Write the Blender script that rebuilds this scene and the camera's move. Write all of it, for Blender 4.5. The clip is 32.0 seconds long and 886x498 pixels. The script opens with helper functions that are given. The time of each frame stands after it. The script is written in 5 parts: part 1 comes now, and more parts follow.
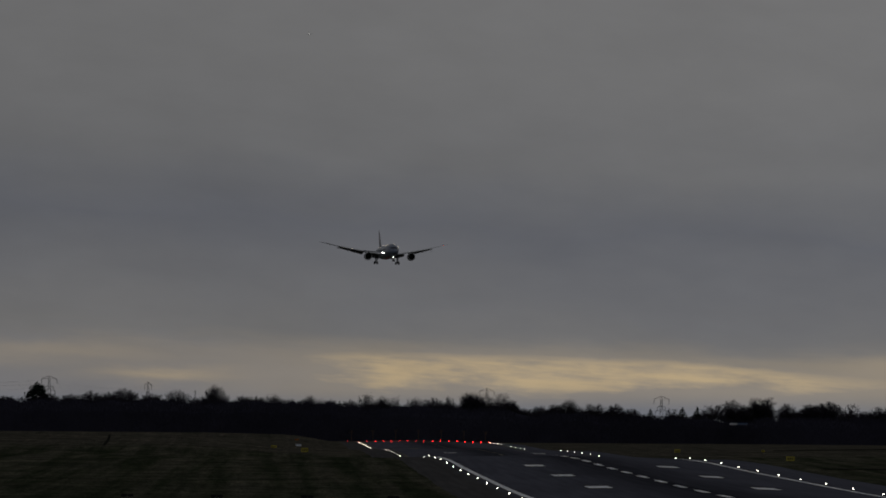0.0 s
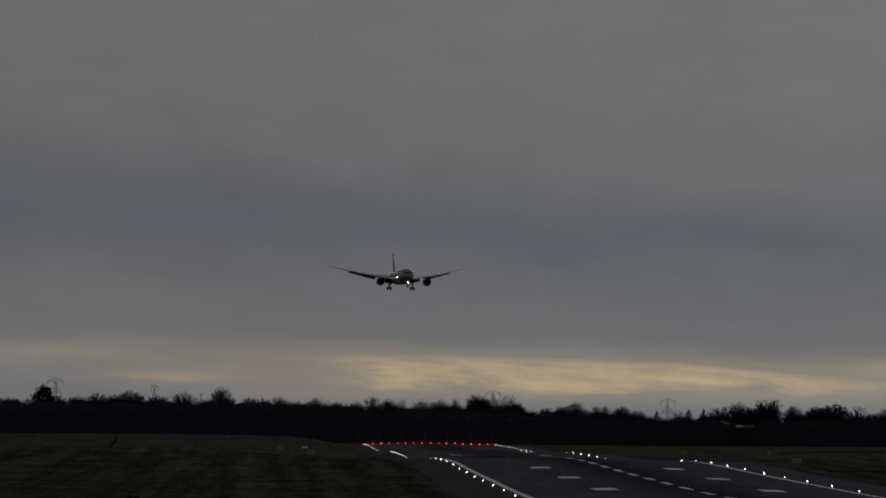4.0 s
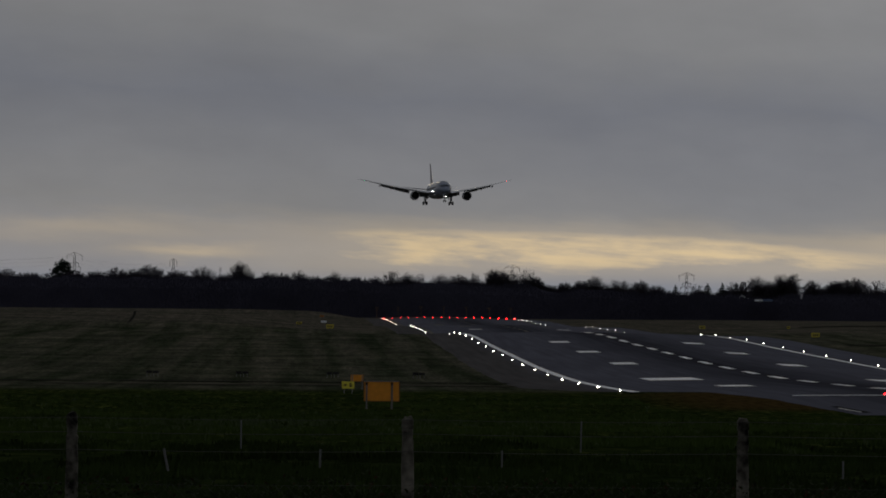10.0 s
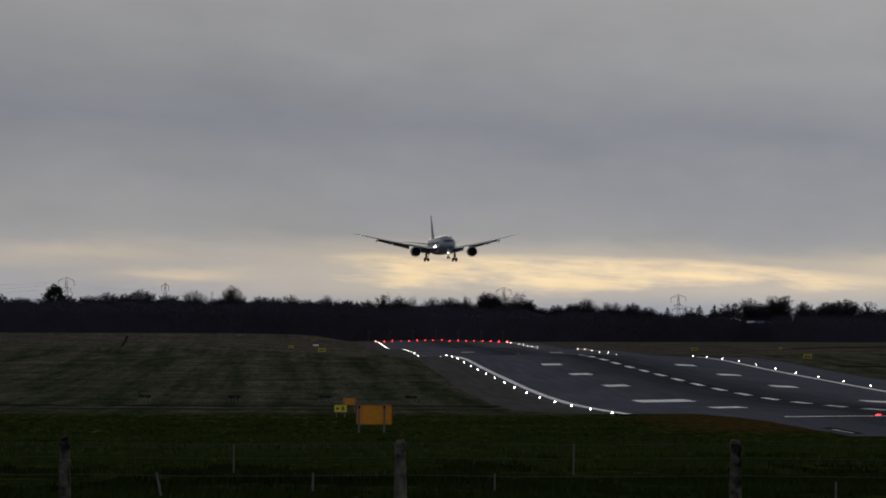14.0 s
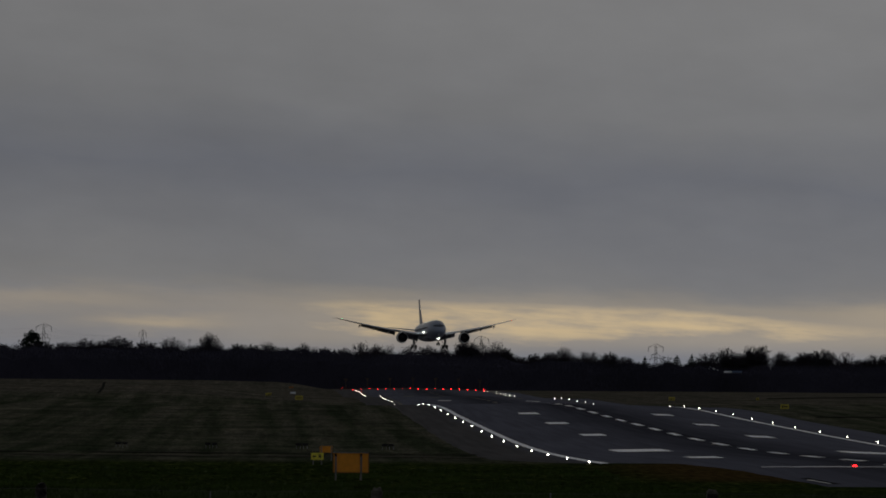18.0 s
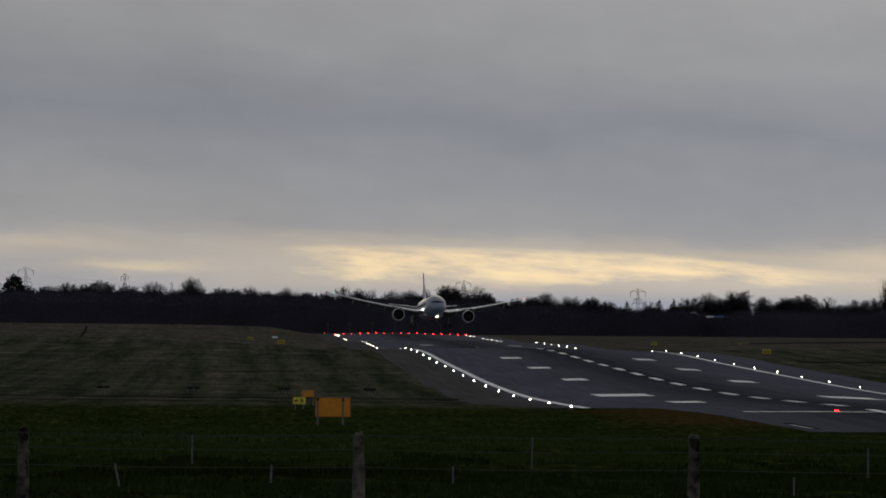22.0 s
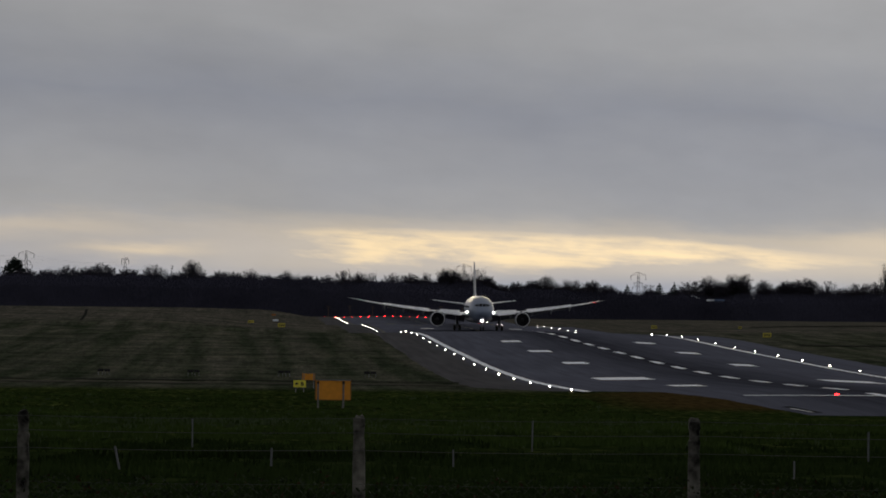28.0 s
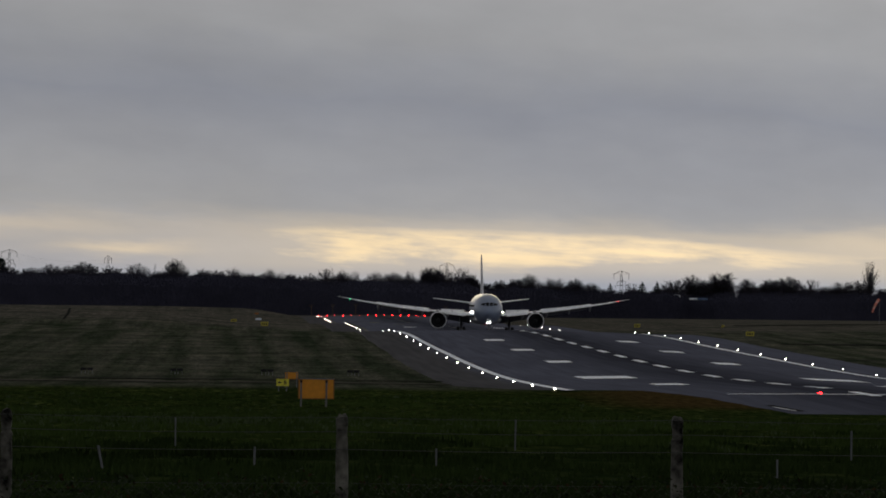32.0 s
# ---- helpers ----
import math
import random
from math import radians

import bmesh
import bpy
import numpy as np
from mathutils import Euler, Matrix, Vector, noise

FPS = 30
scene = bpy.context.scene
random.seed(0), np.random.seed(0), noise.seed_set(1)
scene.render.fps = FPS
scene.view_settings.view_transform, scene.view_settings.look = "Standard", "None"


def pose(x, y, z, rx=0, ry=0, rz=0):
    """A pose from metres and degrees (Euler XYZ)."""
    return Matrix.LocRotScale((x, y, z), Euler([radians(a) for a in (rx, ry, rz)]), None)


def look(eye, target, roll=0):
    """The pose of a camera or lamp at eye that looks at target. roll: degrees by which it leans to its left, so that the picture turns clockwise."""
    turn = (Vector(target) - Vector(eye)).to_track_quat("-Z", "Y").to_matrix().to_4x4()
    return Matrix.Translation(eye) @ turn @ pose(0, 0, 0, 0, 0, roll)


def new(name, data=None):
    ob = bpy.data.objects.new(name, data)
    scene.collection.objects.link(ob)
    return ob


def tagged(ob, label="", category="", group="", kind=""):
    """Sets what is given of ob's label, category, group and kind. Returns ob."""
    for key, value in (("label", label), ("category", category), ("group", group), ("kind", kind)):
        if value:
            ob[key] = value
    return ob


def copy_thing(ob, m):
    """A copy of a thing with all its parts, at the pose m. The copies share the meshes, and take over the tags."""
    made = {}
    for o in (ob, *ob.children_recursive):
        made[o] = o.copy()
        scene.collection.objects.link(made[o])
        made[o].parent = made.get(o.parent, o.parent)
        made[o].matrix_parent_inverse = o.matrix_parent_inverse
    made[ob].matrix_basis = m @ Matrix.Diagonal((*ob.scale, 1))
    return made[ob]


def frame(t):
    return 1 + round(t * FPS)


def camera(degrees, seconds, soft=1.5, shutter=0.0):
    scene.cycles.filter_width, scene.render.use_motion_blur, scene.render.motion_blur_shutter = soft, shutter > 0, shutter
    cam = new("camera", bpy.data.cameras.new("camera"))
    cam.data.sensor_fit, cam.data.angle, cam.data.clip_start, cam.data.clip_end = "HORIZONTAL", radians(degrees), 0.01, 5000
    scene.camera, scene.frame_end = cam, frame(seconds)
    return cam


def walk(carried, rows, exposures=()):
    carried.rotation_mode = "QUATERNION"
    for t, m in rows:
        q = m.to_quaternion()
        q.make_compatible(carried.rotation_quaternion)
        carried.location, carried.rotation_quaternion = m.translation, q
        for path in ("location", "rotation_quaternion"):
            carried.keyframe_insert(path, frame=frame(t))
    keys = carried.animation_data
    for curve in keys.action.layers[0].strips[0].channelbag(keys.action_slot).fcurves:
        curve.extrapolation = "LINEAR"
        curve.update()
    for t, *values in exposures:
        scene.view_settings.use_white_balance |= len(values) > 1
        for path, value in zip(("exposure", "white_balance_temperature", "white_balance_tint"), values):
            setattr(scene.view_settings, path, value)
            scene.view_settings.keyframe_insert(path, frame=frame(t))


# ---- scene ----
cam = camera(5.518, 32.0, 1.8)
EYE = (0.0, 0.0, 9.0)


def aim(az, el, roll):
    """Camera pose at the eye: degrees right of the runway's heading, up, and lean."""
    return pose(*EYE, 0, 0, -az) @ pose(0, 0, 0, 90 + el) @ pose(0, 0, 0, 0, 0, roll)


walk(cam, [(t, aim(a, e, r)) for t, a, e, r in [
    (0, 0.985, 1.037, 0.443), (0.5, 0.958, 1.039, 0.502), (1, 0.941, 1.039, 0.493), (1.5, 0.941, 1.041, 0.467), (2, 0.926, 1.040, 0.458),
    (2.5, 0.933, 1.041, 0.403), (3, 0.951, 1.039, 0.472), (3.5, 0.948, 1.044, 0.446), (5.5, 0.937, 1.057, 0.451), (6, 0.936, 1.058, 0.480),
    (6.5, 0.943, 1.054, 0.461), (7, 0.942, 1.055, 0.451), (7.5, 0.948, 1.055, 0.450), (8, 0.959, 1.049, 0.465), (8.5, 0.950, 1.049, 0.446),
    (9, 0.937, 1.040, 0.546), (9.5, 0.873, 0.738, 0.568), (10, 0.834, 0.266, 0.429), (10.5, 0.986, 0.385, 0.280), (11, 0.976, 0.395, 0.130),
    (11.5, 0.893, 0.301, 0.143), (12, 0.861, 0.252, 0.099), (12.5, 0.885, 0.378, 0.191), (13, 0.865, 0.437, 0.200), (13.5, 0.855, 0.410, 0.167),
    (15.5, 1.039, 0.414, 0.135), (16, 1.014, 0.539, 0.418), (16.5, 1.022, 0.736, 0.379), (17, 1.019, 0.823, 0.385), (17.5, 1.019, 0.846, 0.388),
    (18, 1.022, 0.712, 0.461), (18.5, 1.035, 0.527, 0.543), (19, 1.081, 0.368, 0.562), (19.5, 1.116, 0.249, 0.523), (20, 1.133, 0.225, 0.584),
    (20.5, 1.140, 0.257, 0.538), (21, 1.121, 0.302, 0.506), (21.5, 1.144, 0.328, 0.552), (22, 1.136, 0.367, 0.531), (22.5, 1.119, 0.390, 0.524),
    (23, 1.089, 0.371, 0.527), (23.5, 1.099, 0.280, 0.572), (24, 1.115, 0.174, 0.549), (24.5, 1.132, 0.169, 0.524), (25, 1.154, 0.197, 0.519),
    (25.5, 1.162, 0.231, 0.551), (27.5, 1.140, 0.258, 0.527), (28, 1.134, 0.263, 0.586), (28.5, 1.150, 0.253, 0.605), (29, 1.186, 0.237, 0.561),
    (29.5, 1.222, 0.215, 0.588), (30, 1.240, 0.201, 0.544), (30.5, 1.231, 0.217, 0.615), (31, 1.222, 0.249, 0.565), (31.5, 1.217, 0.269, 0.554),
    (32, 1.240, 0.256, 0.578)
]], exposures=[(0, -1.1), (9.2, -1.07), (9.7, -0.8), (10.0, -0.55), (10.4, -0.1), (11, -0.05), (12, 0.08), (13, 0), (15.5, 0.05), (16.2, 0.0),
               (17.0, -0.53), (17.6, -0.84), (18.0, -0.83), (18.4, -0.52), (19.0, -0.1), (20, 0.14), (21, 0.1), (22, 0.02), (23, 0.02), (24, 0.12), (25, 0.2), (28, 0.14), (30, 0.22), (31, 0.24), (32, 0.12)])

# ---- sky, sun ----
def sky():
    w = bpy.data.worlds.new("sky")
    scene.world = w
    w.use_nodes = True
    nt = w.node_tree
    nt.nodes.clear()

    def node(kind, **kw):
        n = nt.nodes.new(kind)
        for k, v in kw.items():
            n.inputs[k].default_value = v
        return n

    def m(op, a, b=None, c=None):
        n = nt.nodes.new("ShaderNodeMath")
        n.operation = op
        for i, v in enumerate((a, b, c)):
            if v is None:
                continue
            if isinstance(v, (int, float)):
                n.inputs[i].default_value = v
            else:
                nt.links.new(v, n.inputs[i])
        return n.outputs[0]

    co = nt.nodes.new("ShaderNodeTexCoord")
    sep = nt.nodes.new("ShaderNodeSeparateXYZ")
    nt.links.new(co.outputs["Generated"], sep.inputs[0])
    x, y, z = sep.outputs

    def cloud(sx, sz, scale, detail, shift=0.0):
        c = nt.nodes.new("ShaderNodeCombineXYZ")
        nt.links.new(m("MULTIPLY_ADD", x, sx, shift), c.inputs[0])
        nt.links.new(m("MULTIPLY", y, 1.0), c.inputs[1])
        nt.links.new(m("MULTIPLY_ADD", x, sz * 0.06, m("MULTIPLY", z, sz)), c.inputs[2])
        n = node("ShaderNodeTexNoise", Scale=scale, Detail=detail, Roughness=0.55)
        nt.links.new(c.outputs[0], n.inputs["Vector"])
        return n.outputs["Fac"]

    def step(v, lo, hi, a=0.0, b=1.0):
        n = nt.nodes.new("ShaderNodeMapRange")
        n.interpolation_type = "SMOOTHSTEP"
        nt.links.new(v, n.inputs[0])
        for i, q in ((1, lo), (2, hi), (3, a), (4, b)):
            n.inputs[i].default_value = q
        return n.outputs[0]

    big = cloud(40, 110, 1.0, 4, 3.1)
    streak = cloud(100, 480, 1.0, 5, 7.7)
    wisp = cloud(80, 900, 1.0, 6, 2.2)
    fine = cloud(90, 260, 1.0, 6, 1.3)
    puff = cloud(60, 150, 1.0, 5, 5.9)
    # grey deck by height, tilted and warped by the clouds
    zz = m("ADD", m("MULTIPLY_ADD", x, 0.055, z), m("MULTIPLY", m("SUBTRACT", big, 0.5), 0.010))
    ramp = nt.nodes.new("ShaderNodeValToRGB")
    nt.links.new(m("MULTIPLY", zz, 20.0), ramp.inputs[0])
    deck = [(0.0, (0.30, 0.325, 0.385)), (0.09, (0.335, 0.345, 0.375)), (0.17, (0.330, 0.328, 0.330)), (0.27, (0.290, 0.296, 0.315)),
            (0.43, (0.232, 0.245, 0.280)), (0.58, (0.288, 0.293, 0.306)), (0.75, (0.320, 0.322, 0.330)), (1.0, (0.330, 0.331, 0.338))]
    # the unseen sky overhead is dimmed to hold down the light on the ground
    over = step(z, 0.06, 0.35, 1.0, 0.60)
    el = ramp.color_ramp.elements
    while len(el) < len(deck):
        el.new(0.5)
    for e, (p, c) in zip(el, deck):
        e.position, e.color = p, (*c, 1)
    # break in the cloud low over the horizon, lit by the low sun: its ragged top slopes down to the right
    sw = m("MULTIPLY_ADD", m("SUBTRACT", streak, 0.5), 0.0026, m("MULTIPLY", m("SUBTRACT", wisp, 0.5), 0.0010))
    low = m("MULTIPLY", step(x, 0.042, 0.060), 0.0010)
    top = m("SUBTRACT", m("MULTIPLY_ADD", x, -0.022, 0.0073), low)
    over_top = m("ADD", m("SUBTRACT", z, top), sw)
    main = m("MULTIPLY", step(over_top, -0.0010, 0.0004, 1.0, 0.0), step(m("ADD", z, sw), 0.0013, 0.0042))
    main = m("MULTIPLY", main, m("MULTIPLY", step(m("ADD", x, m("MULTIPLY", sw, 3.0)), -0.004, 0.014), step(x, 0.050, 0.067, 1.0, 0.42)))
    main = m("MULTIPLY", main, m("MULTIPLY", step(wisp, 0.34, 0.58, 0.66, 1.0), step(streak, 0.30, 0.60, 0.42, 1.0)))
    # soft shine round the break, and thinner gaps to both sides
    halo = m("MULTIPLY", m("MULTIPLY", step(over_top, -0.0015, 0.0024, 1.0, 0.0), step(z, 0.0002, 0.0030)), m("MULTIPLY", step(x, -0.020, 0.012, 0.38, 1.0), 0.30))

    def gap(x0, z0, wx, wz, amount):
        dx = m("DIVIDE", m("SUBTRACT", x, x0), wx)
        dz = m("DIVIDE", m("SUBTRACT", m("ADD", z, sw), z0), wz)
        return m("MULTIPLY", m("POWER", 2.718, m("MULTIPLY", m("MULTIPLY_ADD", dx, dx, m("MULTIPLY", dz, dz)), -1.0)), amount)
    side = m("ADD", m("ADD", gap(-0.0135, 0.0043, 0.007, 0.0008, 0.40), gap(-0.024, 0.0066, 0.012, 0.0011, 0.20)), gap(0.072, 0.0058, 0.014, 0.0015, 0.30))
    front = m("GREATER_THAN", y, 0.0)
    glow = m("MULTIPLY", m("MINIMUM", m("ADD", m("MAXIMUM", main, halo), side), 1.0), front)
    mix = nt.nodes.new("ShaderNodeMix")
    mix.data_type = "RGBA"
    nt.links.new(glow, mix.inputs["Factor"])
    nt.links.new(ramp.outputs[0], mix.inputs["A"])
    mix.inputs["B"].default_value = (0.92, 0.715, 0.44, 1)
    # fine mottling of the deck
    shade = m("MULTIPLY", m("MULTIPLY_ADD", m("SUBTRACT", fine, 0.5), 0.10, 1.0), m("MULTIPLY_ADD", m("SUBTRACT", puff, 0.5), 0.22, 1.0))
    shade = m("MULTIPLY", shade, step(x, -0.06, 0.10, 0.92, 1.07))
    vs = nt.nodes.new("ShaderNodeVectorMath")
    vs.operation = "SCALE"
    nt.links.new(mix.outputs["Result"], vs.inputs[0])
    nt.links.new(m("MULTIPLY", shade, over), vs.inputs["Scale"])
    bg = node("ShaderNodeBackground", Strength=1.0)
    nt.links.new(vs.outputs[0], bg.inputs[0])
    st = nt.nodes.new("ShaderNodeTexSky")
    st.sky_type, st.sun_disc, st.sun_elevation, st.sun_rotation = "NISHITA", False, radians(4), radians(3)
    bg2 = node("ShaderNodeBackground", Strength=0.0001)
    nt.links.new(st.outputs[0], bg2.inputs[0])
    add = nt.nodes.new("ShaderNodeAddShader")
    nt.links.new(bg.outputs[0], add.inputs[0])
    nt.links.new(bg2.outputs[0], add.inputs[1])
    out = nt.nodes.new("ShaderNodeOutputWorld")
    nt.links.new(add.outputs[0], out.inputs[0])


sky()
sun = new("sun", bpy.data.lights.new("sun", "SUN"))
sun.data.energy, sun.data.angle, sun.data.color = 0.2, radians(14), (1.0, 0.83, 0.6)
sun.matrix_basis = look((0, 0, 0), (-math.sin(radians(3)) * 10, -10, -0.9))


# ---- materials ----
def material(name, color, rough=0.6, metal=0.0, scale=4.0, vary=0.25, bump=0.0, big=0.0, emit=0.0, spec=0.5):
    """Principled surface with grain and stains at two scales."""
    ma = bpy.data.materials.new(name)
    ma.use_nodes = True
    nt = ma.node_tree
    b = nt.nodes["Principled BSDF"]
    b.inputs["Roughness"].default_value, b.inputs["Metallic"].default_value = rough, metal
    b.inputs["Specular IOR Level"].default_value = spec
    if emit:
        b.inputs["Base Color"].default_value = (*color, 1)
        b.inputs["Emission Color"].default_value, b.inputs["Emission Strength"].default_value = (*color, 1), emit
        return ma
    co = nt.nodes.new("ShaderNodeTexCoord")
    n1 = nt.nodes.new("ShaderNodeTexNoise")
    n1.inputs["Scale"].default_value, n1.inputs["Detail"].default_value = scale, 6
    n2 = nt.nodes.new("ShaderNodeTexNoise")
    n2.inputs["Scale"].default_value, n2.inputs["Detail"].default_value = big or scale * 0.12, 3
    for n in (n1, n2):
        nt.links.new(co.outputs["Object"], n.inputs["Vector"])
    ad = nt.nodes.new("ShaderNodeMath")
    ad.operation = "ADD"
    nt.links.new(n1.outputs["Fac"], ad.inputs[0])
    nt.links.new(n2.outputs["Fac"], ad.inputs[1])
    mr = nt.nodes.new("ShaderNodeMapRange")
    nt.links.new(ad.outputs[0], mr.inputs[0])
    for i, v in ((1, 0.6), (2, 1.4), (3, 1 - vary), (4, 1 + vary)):
        mr.inputs[i].default_value = v
    vs = nt.nodes.new("ShaderNodeVectorMath")
    vs.operation = "SCALE"
    vs.inputs[0].default_value = color
    nt.links.new(mr.outputs[0], vs.inputs["Scale"])
    nt.links.new(vs.outputs[0], b.inputs["Base Color"])
    if bump:
        bp = nt.nodes.new("ShaderNodeBump")
        bp.inputs["Strength"].default_value = bump
        nt.links.new(n1.outputs["Fac"], bp.inputs["Height"])
        nt.links.new(bp.outputs[0], b.inputs["Normal"])
    return ma


def field_material():
    """Winter airfield grass: tufts, mown swathes, bare ruts, lush near the mound."""
    ma = bpy.data.materials.new("winter_grass")
    ma.use_nodes = True
    nt = ma.node_tree
    b = nt.nodes["Principled BSDF"]
    b.inputs["Roughness"].default_value, b.inputs["Specular IOR Level"].default_value = 1.0, 0.0
    co = nt.nodes.new("ShaderNodeTexCoord")

    def tex(sx, sy, scale, detail=5):
        mp = nt.nodes.new("ShaderNodeMapping")
        mp.inputs["Scale"].default_value = (sx, sy, 0.0)
        nt.links.new(co.outputs["Object"], mp.inputs["Vector"])
        n = nt.nodes.new("ShaderNodeTexNoise")
        n.inputs["Scale"].default_value, n.inputs["Detail"].default_value = scale, detail
        nt.links.new(mp.outputs[0], n.inputs["Vector"])
        return n.outputs["Fac"]

    swathe, tuft, patch, wisp = tex(0.24, 0.0022, 1.0, 2), tex(1.6, 0.16, 1.0), tex(0.05, 0.02, 1.0), tex(3.2, 0.09, 1.0, 8)
    sep = nt.nodes.new("ShaderNodeSeparateXYZ")
    nt.links.new(co.outputs["Object"], sep.inputs[0])
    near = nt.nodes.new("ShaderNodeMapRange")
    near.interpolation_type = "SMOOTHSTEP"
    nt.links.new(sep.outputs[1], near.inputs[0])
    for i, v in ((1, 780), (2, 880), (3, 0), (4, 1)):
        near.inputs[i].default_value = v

    def ramp(fac, cols):
        r = nt.nodes.new("ShaderNodeValToRGB")
        nt.links.new(fac, r.inputs[0])
        e = r.color_ramp.elements
        e[0].position, e[1].position = cols[0][0], cols[-1][0]
        e[0].color, e[1].color = (*cols[0][1], 1), (*cols[-1][1], 1)
        for p, c in cols[1:-1]:
            e.new(p).color = (*c, 1)
        return r.outputs[0]

    def mixc(f, a, c, mode="MIX"):
        n = nt.nodes.new("ShaderNodeMix")
        n.data_type, n.blend_type = "RGBA", mode
        for s, v in (("Factor", f), ("A", a), ("B", c)):
            if isinstance(v, (int, float)):
                n.inputs[s].default_value = v
            elif isinstance(v, tuple):
                n.inputs[s].default_value = v
            else:
                nt.links.new(v, n.inputs[s])
        return n.outputs["Result"]

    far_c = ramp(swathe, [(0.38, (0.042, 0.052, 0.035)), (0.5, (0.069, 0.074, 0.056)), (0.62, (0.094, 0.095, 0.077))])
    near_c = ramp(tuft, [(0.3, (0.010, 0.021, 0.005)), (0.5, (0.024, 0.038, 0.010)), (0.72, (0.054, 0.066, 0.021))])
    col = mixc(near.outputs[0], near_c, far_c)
    dry = nt.nodes.new("ShaderNodeMapRange")
    dry.interpolation_type = "SMOOTHSTEP"
    nt.links.new(sep.outputs[1], dry.inputs[0])
    for i, v in ((1, 2080), (2, 2260), (3, 0), (4, 0.7)):
        dry.inputs[i].default_value = v
    col = mixc(dry.outputs[0], col, (0.112, 0.104, 0.094, 1.0))
    col = mixc(0.6, col, ramp(patch, [(0.3, (0.6, 0.6, 0.6)), (0.7, (1.25, 1.2, 1.15))]), "MULTIPLY")
    col = mixc(0.6, col, ramp(tuft, [(0.3, (0.5, 0.5, 0.5)), (0.7, (1.4, 1.4, 1.4))]), "MULTIPLY")
    col = mixc(0.55, col, ramp(wisp, [(0.3, (0.45, 0.47, 0.45)), (0.7, (1.6, 1.55, 1.5))]), "MULTIPLY")
    # thin streaks of longer and shorter grass, with a finer mottling
    col = mixc(0.38, col, ramp(tex(0.40, 0.045, 1.0, 7), [(0.36, (0.48, 0.52, 0.48)), (0.64, (1.5, 1.45, 1.4))]), "MULTIPLY")
    col = mixc(0.30, col, ramp(tex(0.9, 0.020, 1.0, 6), [(0.36, (0.5, 0.5, 0.52)), (0.64, (1.5, 1.5, 1.45))]), "MULTIPLY")
    # matted dark growth on the bank by the fence
    bank = nt.nodes.new("ShaderNodeMapRange")
    bank.interpolation_type = "SMOOTHSTEP"
    nt.links.new(sep.outputs[1], bank.inputs[0])
    for i, v in ((1, 170), (2, 330), (3, 0.75), (4, 0)):
        bank.inputs[i].default_value = v
    col = mixc(bank.outputs[0], col, ramp(tuft, [(0.3, (0.006, 0.012, 0.004)), (0.7, (0.020, 0.031, 0.011))]))
    # cross streaks of greener and paler sward
    cross = tex(0.07, 0.034, 1.0, 6)
    col = mixc(0.55, col, ramp(cross, [(0.36, (0.50, 0.62, 0.50)), (0.5, (1.0, 1.0, 1.0)), (0.66, (1.45, 1.36, 1.30))]), "MULTIPLY")

    def between(sock, a, c, d, e):
        n1, n2 = nt.nodes.new("ShaderNodeMapRange"), nt.nodes.new("ShaderNodeMapRange")
        for n, lo, hi, o0, o1 in ((n1, a, c, 0, 1), (n2, d, e, 1, 0)):
            n.interpolation_type = "SMOOTHSTEP"
            nt.links.new(sock, n.inputs[0])
            for i, v in ((1, lo), (2, hi), (3, o0), (4, o1)):
                n.inputs[i].default_value = v
        k = nt.nodes.new("ShaderNodeMath")
        k.operation = "MULTIPLY"
        nt.links.new(n1.outputs[0], k.inputs[0])
        nt.links.new(n2.outputs[0], k.inputs[1])
        return k.outputs[0]
    # dead rusty grass on the shoulder of the runway's corner
    rx, ry = between(sep.outputs[0], 24, 33, 39, 43), between(sep.outputs[1], 650, 690, 775, 815)
    k = nt.nodes.new("ShaderNodeMath")
    k.operation = "MULTIPLY"
    nt.links.new(rx, k.inputs[0])
    nt.links.new(ry, k.inputs[1])
    col = mixc(k.outputs[0], col, ramp(tuft, [(0.3, (0.028, 0.020, 0.008)), (0.7, (0.085, 0.058, 0.022))]))
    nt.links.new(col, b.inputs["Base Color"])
    bp = nt.nodes.new("ShaderNodeBump")
    bp.inputs["Strength"].default_value, bp.inputs["Distance"].default_value = 0.6, 0.15
    nt.links.new(tuft, bp.inputs["Height"])
    nt.links.new(bp.outputs[0], b.inputs["Normal"])
    return ma


